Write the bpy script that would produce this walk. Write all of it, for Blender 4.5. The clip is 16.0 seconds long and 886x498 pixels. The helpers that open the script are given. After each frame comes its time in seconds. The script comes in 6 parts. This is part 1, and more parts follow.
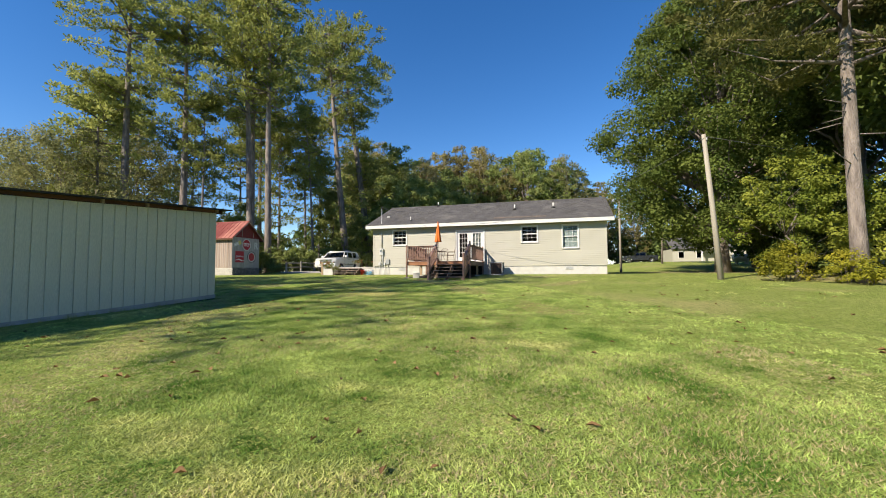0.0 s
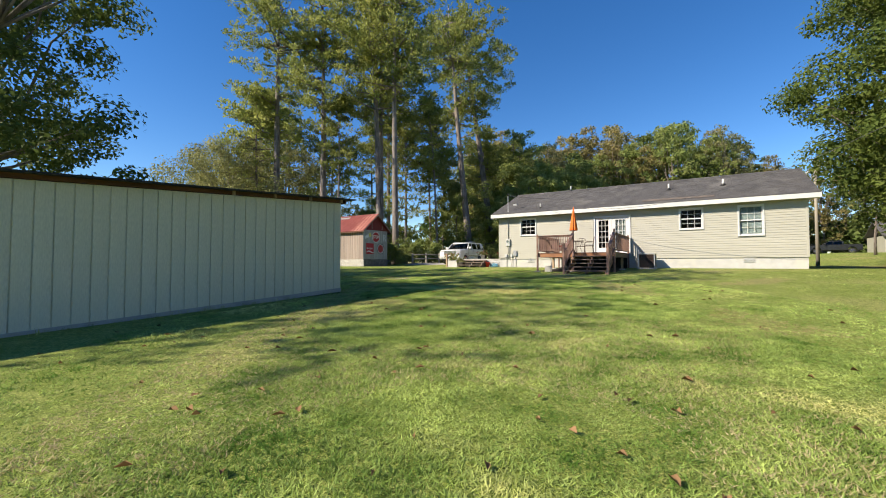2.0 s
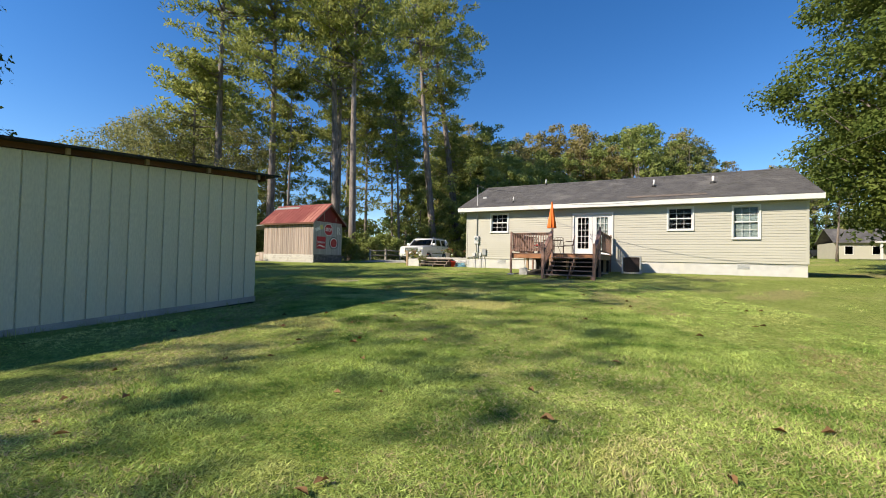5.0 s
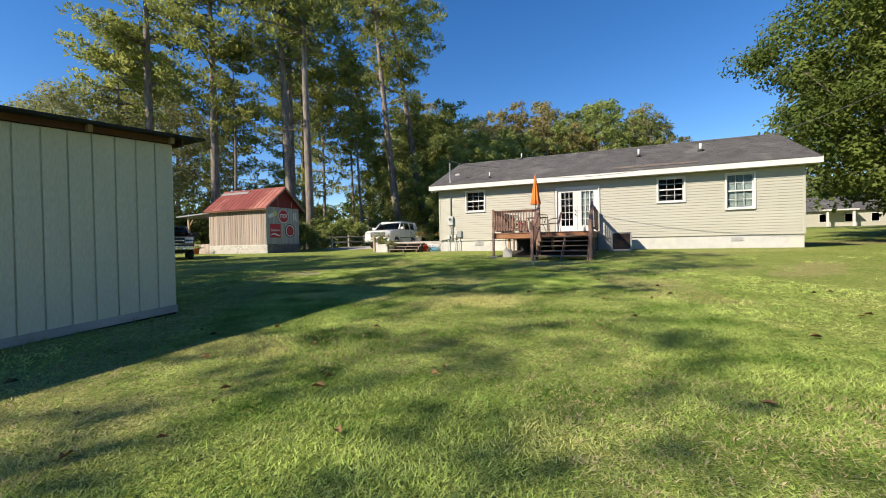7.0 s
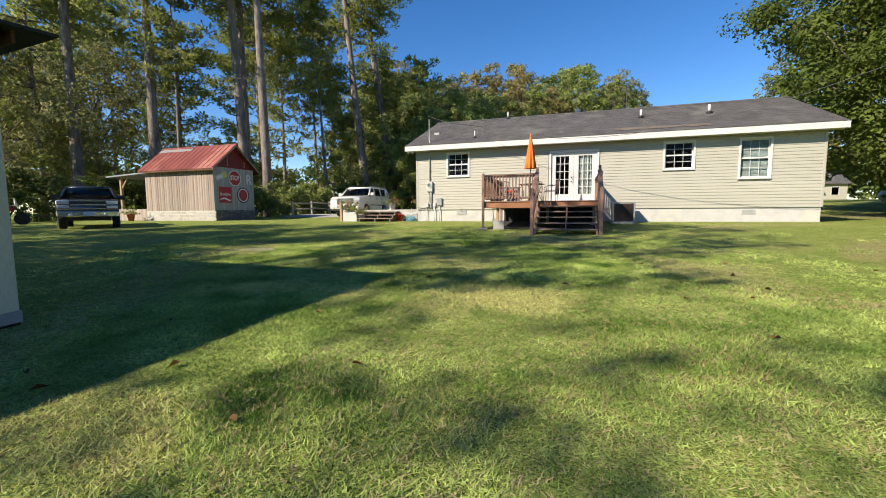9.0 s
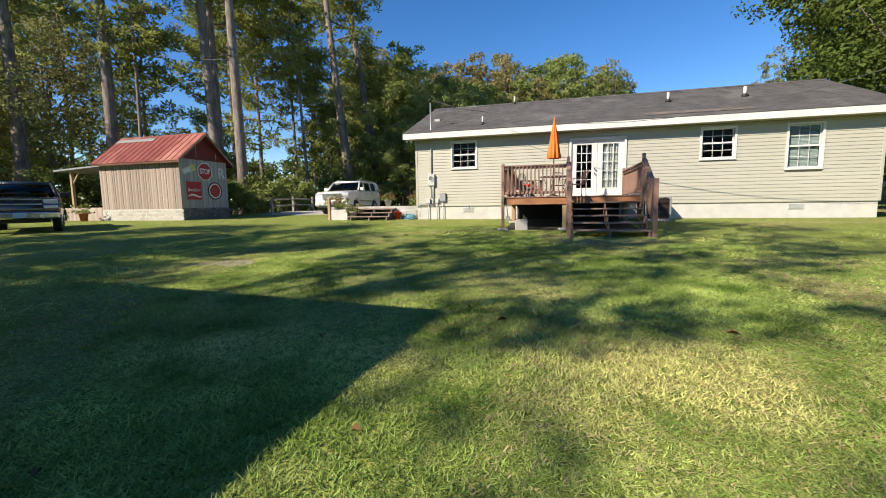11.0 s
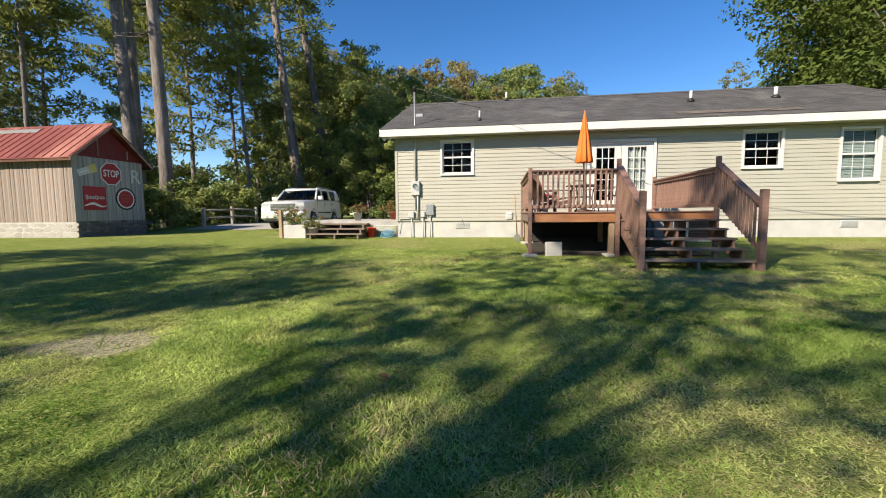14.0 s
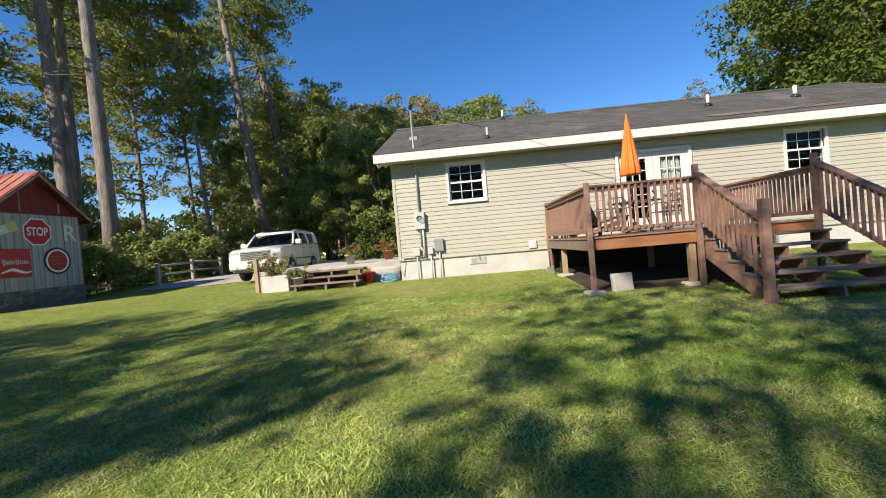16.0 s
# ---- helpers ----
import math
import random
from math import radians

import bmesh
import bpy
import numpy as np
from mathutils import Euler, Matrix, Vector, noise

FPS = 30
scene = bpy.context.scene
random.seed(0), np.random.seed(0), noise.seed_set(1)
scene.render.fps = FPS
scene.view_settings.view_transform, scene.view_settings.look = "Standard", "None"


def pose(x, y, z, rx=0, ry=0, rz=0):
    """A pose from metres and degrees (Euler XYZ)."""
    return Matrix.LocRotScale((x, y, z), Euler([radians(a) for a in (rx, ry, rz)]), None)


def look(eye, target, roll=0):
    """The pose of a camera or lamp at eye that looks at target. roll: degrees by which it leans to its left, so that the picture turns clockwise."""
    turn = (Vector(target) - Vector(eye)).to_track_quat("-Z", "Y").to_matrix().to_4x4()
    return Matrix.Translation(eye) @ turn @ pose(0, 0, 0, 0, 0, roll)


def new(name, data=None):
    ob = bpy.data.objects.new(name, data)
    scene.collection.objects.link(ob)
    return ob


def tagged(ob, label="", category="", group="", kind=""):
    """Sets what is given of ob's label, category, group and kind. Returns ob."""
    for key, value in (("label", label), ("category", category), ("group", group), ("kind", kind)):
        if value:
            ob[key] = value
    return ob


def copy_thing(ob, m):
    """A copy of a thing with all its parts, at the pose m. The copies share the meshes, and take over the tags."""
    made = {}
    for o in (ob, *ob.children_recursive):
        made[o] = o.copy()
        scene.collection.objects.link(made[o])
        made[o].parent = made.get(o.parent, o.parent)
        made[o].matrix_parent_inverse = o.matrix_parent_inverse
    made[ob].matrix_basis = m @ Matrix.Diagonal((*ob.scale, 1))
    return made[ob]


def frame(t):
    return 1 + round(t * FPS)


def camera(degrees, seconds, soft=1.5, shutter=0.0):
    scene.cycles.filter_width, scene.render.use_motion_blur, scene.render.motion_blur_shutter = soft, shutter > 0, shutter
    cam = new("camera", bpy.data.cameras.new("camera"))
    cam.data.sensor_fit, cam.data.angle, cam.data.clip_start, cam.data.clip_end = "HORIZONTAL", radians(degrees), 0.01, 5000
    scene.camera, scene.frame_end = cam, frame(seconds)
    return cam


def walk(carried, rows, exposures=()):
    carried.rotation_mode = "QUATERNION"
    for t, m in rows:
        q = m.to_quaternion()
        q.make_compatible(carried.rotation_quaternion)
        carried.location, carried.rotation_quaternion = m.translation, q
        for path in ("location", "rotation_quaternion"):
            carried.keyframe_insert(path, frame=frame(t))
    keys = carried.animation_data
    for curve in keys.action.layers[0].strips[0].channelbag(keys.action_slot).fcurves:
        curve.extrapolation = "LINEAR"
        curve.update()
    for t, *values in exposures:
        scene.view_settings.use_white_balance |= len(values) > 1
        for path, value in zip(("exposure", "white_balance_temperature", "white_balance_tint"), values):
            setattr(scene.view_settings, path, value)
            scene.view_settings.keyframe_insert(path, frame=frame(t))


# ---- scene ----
cam = camera(94.3, 16.0, 1.0)
PATH = [
    (0, (13.892, -28.768, 0.192), (13.337, -26.85, 0.303), -0.3),
    (0.5, (13.584, -28.395, 0.163), (12.741, -26.584, 0.258), -0.7),
    (1, (13.293, -27.909, 0.158), (12.285, -26.183, 0.24), -0.4),
    (1.5, (12.935, -27.384, 0.199), (11.86, -25.699, 0.274), 0.1),
    (2, (12.599, -26.822, 0.269), (11.512, -25.145, 0.339), 0.0),
    (2.5, (12.322, -26.277, 0.317), (11.215, -24.613, 0.374), -0.1),
    (3, (12.076, -25.75, 0.366), (10.94, -24.105, 0.408), -0.2),
    (3.5, (11.774, -25.212, 0.376), (10.604, -23.589, 0.4), -0.0),
    (4, (11.461, -24.744, 0.387), (10.293, -23.121, 0.407), 0.6),
    (4.5, (11.212, -24.256, 0.433), (10.176, -22.546, 0.489), 1.8),
    (7, (9.338, -21.872, 0.456), (8.566, -20.028, 0.429), -1.1),
    (7.5, (8.953, -21.369, 0.507), (8.211, -19.512, 0.477), -1.6),
    (8, (8.602, -20.765, 0.503), (7.839, -18.919, 0.404), -0.5),
    (8.5, (8.232, -20.186, 0.499), (7.546, -18.314, 0.336), -0.3),
    (11, (6.06, -17.639, 0.649), (5.531, -15.722, 0.434), -0.8),
    (11.5, (5.653, -17.142, 0.668), (5.163, -15.219, 0.418), -0.7),
    (12, (5.26, -16.584, 0.688), (4.829, -14.644, 0.461), 0.1),
    (12.5, (4.885, -16.039, 0.743), (4.492, -14.087, 0.555), -0.2),
    (13, (4.518, -15.451, 0.772), (4.158, -13.491, 0.597), -0.4),
    (13.5, (4.157, -14.895, 0.82), (3.832, -12.93, 0.641), -0.3),
    (14, (3.744, -14.345, 0.847), (3.459, -12.373, 0.674), -0.5),
    (14.5, (3.303, -13.868, 0.894), (3.062, -11.889, 0.742), -1.3),
    (15, (2.892, -13.313, 0.908), (2.696, -11.326, 0.8), -2.6),
    (15.5, (2.493, -12.754, 0.942), (2.337, -10.761, 0.881), -4.1),
    (16, (2.091, -12.22, 0.982), (1.968, -10.224, 0.959), -5.0),
]
walk(cam, [(t, look(eye, target, roll)) for t, eye, target, roll in PATH], [(0, 0.9, 7200, 10), (16, 0.9, 7200, 10)])

# ---- sky and sun ----
SUN_EL, SUN_AZ = radians(36.5), radians(218.5)
world = bpy.data.worlds.new("sky")
scene.world = world
world.use_nodes = True
wn = world.node_tree.nodes
sky = wn.new("ShaderNodeTexSky")
sky.sky_type = 'NISHITA'
sky.sun_disc = False
sky.sun_elevation, sky.sun_rotation = SUN_EL, SUN_AZ
sky.air_density, sky.dust_density, sky.ozone_density = 0.9, 0.0, 3.5
wn["Background"].inputs[1].default_value = 0.125
deep = wn.new("ShaderNodeHueSaturation")
deep.inputs["Saturation"].default_value, deep.inputs["Hue"].default_value, deep.inputs["Value"].default_value = 1.30, 0.508, 0.82
world.node_tree.links.new(sky.outputs[0], deep.inputs["Color"])
world.node_tree.links.new(deep.outputs[0], wn["Background"].inputs[0])
sun_data = bpy.data.lights.new("sun", 'SUN')
sun_data.energy, sun_data.angle, sun_data.color = 4.7, radians(0.53), (1.0, 0.93, 0.82)
sun = new("sun", sun_data)
sun.matrix_world = look((math.sin(SUN_AZ) * math.cos(SUN_EL) * 80, math.cos(SUN_AZ) * math.cos(SUN_EL) * 80, math.sin(SUN_EL) * 80), (0, 0, 0))


# ---- materials ----
def mat(name, a, b, scale=3.0, rough=0.8, fine=40.0, bump=0.2, metal=0.0, stretch=(1, 1, 1), vary=0.0, spots=None, space="Object", dist=0.01):
    """Two colours mixed by a broad noise, darkened by a fine one, with fine relief; vary: brightness spread from piece to piece; spots: a stain colour."""
    m = bpy.data.materials.new(name)
    m.use_nodes = True
    n, l = m.node_tree.nodes, m.node_tree.links
    p = n["Principled BSDF"]
    co = n.new("ShaderNodeTexCoord")
    mp = n.new("ShaderNodeMapping")
    mp.inputs["Scale"].default_value = stretch
    l.new(co.outputs[space], mp.inputs[0])
    big, small = n.new("ShaderNodeTexNoise"), n.new("ShaderNodeTexNoise")
    big.inputs["Scale"].default_value, small.inputs["Scale"].default_value = scale, fine
    big.inputs["Detail"].default_value, small.inputs["Detail"].default_value = 5, 3
    l.new(mp.outputs[0], big.inputs[0])
    l.new(mp.outputs[0], small.inputs[0])
    ramp = n.new("ShaderNodeValToRGB")
    ramp.color_ramp.elements[0].position, ramp.color_ramp.elements[1].position = 0.33, 0.67
    ramp.color_ramp.elements[0].color, ramp.color_ramp.elements[1].color = (*a, 1), (*b, 1)
    l.new(big.outputs[0], ramp.inputs[0])
    mx = n.new("ShaderNodeMixRGB")
    mx.blend_type = 'MULTIPLY'
    mx.inputs[0].default_value = 0.35
    l.new(ramp.outputs[0], mx.inputs[1])
    l.new(small.outputs[0], mx.inputs[2])
    out = mx.outputs[0]
    if spots:
        sp = n.new("ShaderNodeTexNoise")
        sp.inputs["Scale"].default_value, sp.inputs["Detail"].default_value = scale * 0.45, 8
        l.new(mp.outputs[0], sp.inputs[0])
        sr = n.new("ShaderNodeMapRange")
        sr.inputs[1].default_value, sr.inputs[2].default_value = 0.56, 0.68
        sr.clamp = True
        l.new(sp.outputs[0], sr.inputs[0])
        ms = n.new("ShaderNodeMixRGB")
        ms.inputs[2].default_value = (*spots, 1)
        l.new(sr.outputs[0], ms.inputs[0])
        l.new(out, ms.inputs[1])
        out = ms.outputs[0]
    if vary:
        inf = n.new("ShaderNodeObjectInfo")
        geo = n.new("ShaderNodeNewGeometry")
        add = n.new("ShaderNodeMath")
        l.new(inf.outputs["Random"], add.inputs[0])
        l.new(geo.outputs["Random Per Island"], add.inputs[1])
        mr = n.new("ShaderNodeMapRange")
        mr.inputs[2].default_value = 2.0
        mr.inputs[3].default_value, mr.inputs[4].default_value = 1 - vary, 1 + vary
        l.new(add.outputs[0], mr.inputs[0])
        hs = n.new("ShaderNodeHueSaturation")
        l.new(mr.outputs[0], hs.inputs["Value"])
        l.new(out, hs.inputs["Color"])
        out = hs.outputs[0]
    l.new(out, p.inputs["Base Color"])
    p.inputs["Roughness"].default_value, p.inputs["Metallic"].default_value = rough, metal
    bp = n.new("ShaderNodeBump")
    bp.inputs["Strength"].default_value, bp.inputs["Distance"].default_value = bump, dist
    l.new(small.outputs[0], bp.inputs["Height"])
    l.new(bp.outputs[0], p.inputs["Normal"])
    return m


def leafmat(name, a, b, through_light=0.3, rough=0.7, vary=0.35, scale=0.35, spots=None):
    m = mat(name, a, b, scale=scale, rough=rough, fine=2.0, bump=0.0, vary=vary, spots=spots)
    n, l = m.node_tree.nodes, m.node_tree.links
    p, tr, mix = n["Principled BSDF"], n.new("ShaderNodeBsdfTranslucent"), n.new("ShaderNodeMixShader")
    l.new(p.inputs["Base Color"].links[0].from_socket, tr.inputs[0])
    mix.inputs[0].default_value = through_light
    p.inputs["Specular IOR Level"].default_value = 0.15
    l.new(p.outputs[0], mix.inputs[1])
    l.new(tr.outputs[0], mix.inputs[2])
    l.new(mix.outputs[0], n["Material Output"].inputs[0])
    return m


def glassmat(name, tint=(0.75, 0.8, 0.8), mirror=0.25):
    m = bpy.data.materials.new(name)
    m.use_nodes = True
    n, l = m.node_tree.nodes, m.node_tree.links
    n.remove(n["Principled BSDF"])
    t, g, mix, fr = n.new("ShaderNodeBsdfTransparent"), n.new("ShaderNodeBsdfGlossy"), n.new("ShaderNodeMixShader"), n.new("ShaderNodeFresnel")
    t.inputs[0].default_value = (*tint, 1)
    g.inputs["Roughness"].default_value = 0.02
    fr.inputs[0].default_value = 1.0 + mirror * 1.3
    l.new(fr.outputs[0], mix.inputs[0])
    l.new(t.outputs[0], mix.inputs[1])
    l.new(g.outputs[0], mix.inputs[2])
    l.new(mix.outputs[0], n["Material Output"].inputs[0])
    return m


M = dict(
    siding=mat("vinyl_siding", (0.435, 0.42, 0.355), (0.475, 0.46, 0.39), 0.8, 0.55, 60, 0.05, vary=0.03, stretch=(0.3, 1, 2)),
    white=mat("white_paint", (0.64, 0.64, 0.63), (0.69, 0.69, 0.68), 2, 0.45, 50, 0.05, spots=(0.66, 0.65, 0.6)),
    foundation=mat("painted_block", (0.50, 0.49, 0.47), (0.60, 0.59, 0.57), 2.5, 0.8, 60, 0.3, spots=(0.5, 0.48, 0.43)),
    shingle=mat("asphalt_shingle", (0.068, 0.065, 0.066), (0.108, 0.103, 0.103), 1.8, 0.9, 45, 0.6, vary=0.10, stretch=(1, 0.6, 0.6), spots=(0.118, 0.112, 0.108)),
    patch=mat("faded_shingle", (0.10, 0.085, 0.075), (0.19, 0.15, 0.125), 2.5, 0.9, 45, 0.5, spots=(0.085, 0.08, 0.078)),
    rustwood=mat("rusty_brown_timber", (0.09, 0.035, 0.018), (0.17, 0.07, 0.035), 2.5, 0.8, 40, 0.4, stretch=(2, 0.4, 2)),
    dark=mat("dark_interior", (0.05, 0.05, 0.05), (0.09, 0.085, 0.08), 2, 0.9, 20, 0),
    deck=mat("brown_deck_stain", (0.24, 0.135, 0.10), (0.32, 0.185, 0.14), 4, 0.65, 60, 0.3, vary=0.12, stretch=(1, 1, 3)),
    tread=mat("weathered_tread", (0.17, 0.12, 0.095), (0.26, 0.195, 0.155), 4, 0.75, 60, 0.3, vary=0.15, stretch=(0.4, 3, 3)),
    joist=mat("orange_brown_timber", (0.30, 0.12, 0.05), (0.40, 0.18, 0.08), 3, 0.6, 50, 0.3, stretch=(0.3, 2, 2)),
    postwood=mat("raw_timber", (0.36, 0.24, 0.14), (0.46, 0.33, 0.21), 3, 0.75, 50, 0.3, stretch=(2, 2, 0.3)),
    barnwood=mat("grey_barn_board", (0.22, 0.175, 0.15), (0.46, 0.385, 0.335), 1.6, 0.85, 40, 0.5, vary=0.3, stretch=(3, 3, 0.25), spots=(0.27, 0.18, 0.13)),
    paleboard=mat("pale_grey_board", (0.27, 0.28, 0.28), (0.42, 0.42, 0.41), 1.8, 0.85, 40, 0.5, vary=0.2, stretch=(3, 3, 0.3)),
    redtin=mat("red_metal_roof", (0.17, 0.022, 0.020), (0.25, 0.050, 0.042), 0.9, 0.75, 25, 0.2, metal=0.0, vary=0.08, spots=(0.34, 0.13, 0.10)),
    redboard=mat("dark_red_board", (0.14, 0.010, 0.010), (0.19, 0.018, 0.016), 2, 0.7, 40, 0.3, stretch=(3, 3, 0.4)),
    shedwall=mat("off_white_panel", (0.72, 0.66, 0.48), (0.80, 0.735, 0.55), 0.7, 0.6, 30, 0.08, vary=0.03, stretch=(1.5, 1.5, 0.35), spots=(0.62, 0.59, 0.43)),
    concrete=mat("concrete", (0.38, 0.36, 0.33), (0.52, 0.50, 0.46), 2, 0.9, 50, 0.35, spots=(0.32, 0.3, 0.27)),
    stone=mat("field_stone", (0.42, 0.40, 0.37), (0.58, 0.55, 0.51), 4, 0.9, 30, 0.5, vary=0.28, spots=(0.42, 0.33, 0.25)),
    darkstone=mat("dark_field_stone", (0.07, 0.07, 0.07), (0.20, 0.20, 0.195), 4, 0.9, 30, 0.5, vary=0.35, spots=(0.12, 0.11, 0.10)),
    # Bare soil mixed near black, so it carries shade under deck and shed wall.
    soilshade=mat("bare_soil_darkened_for_shade", (0.022, 0.018, 0.014), (0.05, 0.04, 0.03), 3, 0.95, 30, 0.6),
    mortar=mat("mortar", (0.5, 0.48, 0.44), (0.6, 0.58, 0.53), 4, 0.95, 60, 0.4),
    black=mat("black_metal", (0.018, 0.018, 0.018), (0.03, 0.03, 0.03), 5, 0.5, 50, 0.1, metal=0.2),
    tarshade=mat("black_roof_and_deck_shade", (0.015, 0.015, 0.016), (0.03, 0.03, 0.03), 3, 0.8, 40, 0.3),
    bark=mat("pine_bark", (0.145, 0.117, 0.102), (0.325, 0.275, 0.245), 2.2, 0.95, 14, 1.0, stretch=(2.2, 2.2, 0.5), vary=0.15, dist=0.06),
    pole=mat("weathered_pole", (0.30, 0.27, 0.22), (0.42, 0.38, 0.31), 2, 0.9, 30, 0.4, stretch=(4, 4, 0.2)),
    orange=mat("orange_canvas", (0.85, 0.17, 0.02), (0.9, 0.21, 0.03), 3, 0.75, 80, 0.15),
    grey=mat("grey_metal", (0.42, 0.43, 0.43), (0.5, 0.51, 0.51), 4, 0.4, 40, 0.05, metal=0.6),
    pvc=mat("grey_plastic", (0.5, 0.51, 0.5), (0.58, 0.58, 0.57), 4, 0.5, 40, 0.05),
    gravel=mat("gravel_drive", (0.30, 0.285, 0.26), (0.44, 0.42, 0.38), 0.8, 0.95, 28, 0.7, spots=(0.25, 0.23, 0.19)),
    asphalt=mat("asphalt", (0.045, 0.045, 0.047), (0.065, 0.065, 0.066), 1, 0.9, 60, 0.4),
    glass=glassmat("window_glass", mirror=0.16),
    carglass=glassmat("car_glass", (0.10, 0.12, 0.13), 0.3),
    needles=leafmat("pine_needles", (0.20, 0.245, 0.065), (0.42, 0.43, 0.13), 0.5),
    # Brownish needles, about half as bright to include shade from a neighbouring crown.
    needlesbrownshade=leafmat("shaded_brown_green_needles", (0.10, 0.115, 0.035), (0.24, 0.23, 0.075), 0.35),
    leafgold=leafmat("yellow_green_leaf", (0.17, 0.23, 0.035), (0.38, 0.40, 0.07), 0.4),
    leaf=leafmat("green_leaf", (0.19, 0.26, 0.07), (0.38, 0.42, 0.14), 0.45),
    leafoak=leafmat("oak_leaf", (0.08, 0.12, 0.026), (0.16, 0.20, 0.045), 0.4),
    leafdark=leafmat("dark_green_leaf", (0.075, 0.12, 0.033), (0.16, 0.20, 0.06), 0.35),
    leafpale=leafmat("pale_olive_leaf", (0.22, 0.23, 0.09), (0.38, 0.37, 0.16), 0.4),
    hedgeleaf=leafmat("hedge_leaf", (0.23, 0.30, 0.08), (0.44, 0.46, 0.16), 0.4),
    leafyellow=leafmat("yellow_leaf", (0.26, 0.28, 0.035), (0.52, 0.46, 0.06), 0.45),
    leafautumn=leafmat("autumn_leaf", (0.24, 0.22, 0.08), (0.40, 0.33, 0.14), 0.4),
)


def principled(m, **kw):
    for k, v in kw.items():
        m.node_tree.nodes["Principled BSDF"].inputs[k.replace("_", " ")].default_value = v
    return m


def paint(name, rgb, rough=0.3, metal=0.0, coat=0.0):
    m = mat(name, rgb, tuple(c * 1.08 for c in rgb), 2, rough, 60, 0.02, metal)
    m.node_tree.nodes["Principled BSDF"].inputs["Coat Weight"].default_value = coat
    return m


M.update(
    carwhite=paint("pearl_white_paint", (0.72, 0.71, 0.69), 0.3, 0, 0.6), carblack=paint("dark_navy_paint", (0.025, 0.028, 0.033), 0.25, 0.1, 0.7),
    chrome=paint("chrome", (0.65, 0.65, 0.66), 0.15, 0.9), rubber=paint("tyre_rubber", (0.02, 0.02, 0.02), 0.85), lamp=paint("headlamp_glass", (0.7, 0.72, 0.73), 0.1, 0.3, 0.5),
    red=paint("red_enamel", (0.40, 0.010, 0.018), 0.5), signwhite=paint("white_enamel", (0.78, 0.78, 0.77), 0.4), yellow=paint("faded_yellow", (0.62, 0.56, 0.16), 0.5),
    lettergrey=paint("pale_grey_letter", (0.58, 0.62, 0.62), 0.5), bucketred=paint("red_plastic", (0.6, 0.04, 0.03), 0.35), teal=paint("blue_hose", (0.16, 0.42, 0.58), 0.4),
    terracotta=paint("terracotta", (0.36, 0.10, 0.06), 0.8), tail=paint("red_lens", (0.4, 0.01, 0.01), 0.2), plate=paint("pale_blue_plate", (0.5, 0.6, 0.72), 0.4),
    blind=paint("pale_blind", (0.50, 0.56, 0.55), 0.7), curtain=paint("sheer_curtain", (0.62, 0.62, 0.60), 0.9), flower=leafmat("pink_red_flower", (0.55, 0.04, 0.05), (0.65, 0.10, 0.12), 0.3),
    iron=paint("dark_bronze_iron", (0.10, 0.06, 0.05), 0.5, 0.3), deadleaf=leafmat("dead_leaf", (0.15, 0.075, 0.03), (0.34, 0.20, 0.10), 0.15, 0.8),
    grassblade=leafmat("grass_blade", (0.10, 0.20, 0.03), (0.50, 0.60, 0.18), 0.35, 0.5, 0.9, 1.3, (0.52, 0.51, 0.20)), straw=leafmat("straw_blade", (0.46, 0.38, 0.18), (0.66, 0.56, 0.32), 0.3, 0.7, 0.4), cable=paint("cable", (0.08, 0.08, 0.085), 0.6), copper=paint("bare_pipe", (0.6, 0.6, 0.6), 0.4, 0.3),
)


# ---- building helpers ----
def box(bm, x0, x1, y0, y1, z0, z1, bevel=0.0, m=None):
    r = bmesh.ops.create_cube(bm, size=1.0)
    v = r["verts"]
    bmesh.ops.scale(bm, vec=(x1 - x0, y1 - y0, z1 - z0), verts=v)
    bmesh.ops.translate(bm, vec=((x0 + x1) / 2, (y0 + y1) / 2, (z0 + z1) / 2), verts=v)
    if m is not None:
        bmesh.ops.transform(bm, matrix=m, verts=v)
    if bevel:
        bmesh.ops.bevel(bm, geom=list({e for a in v for e in a.link_edges}), offset=bevel, segments=1, affect='EDGES')
    return bm


def boxes(*args, bevel=0.0):
    bm = bmesh.new()
    for a in args:
        box(bm, *a, bevel=bevel)
    return bm


def prism(bm, profile, a, b, axis="x"):
    """Extrudes a closed outline of (u, v) from a to b along an axis."""
    put = {"x": lambda u, v, w: (w, u, v), "y": lambda u, v, w: (u, w, v), "z": lambda u, v, w: (u, v, w)}[axis]
    f0 = [bm.verts.new(put(u, v, a)) for u, v in profile]
    f1 = [bm.verts.new(put(u, v, b)) for u, v in profile]
    k = len(profile)
    bm.faces.new(f0)
    bm.faces.new(f1[::-1])
    for i in range(k):
        bm.faces.new((f0[i], f1[i], f1[(i + 1) % k], f0[(i + 1) % k]))
    return bm


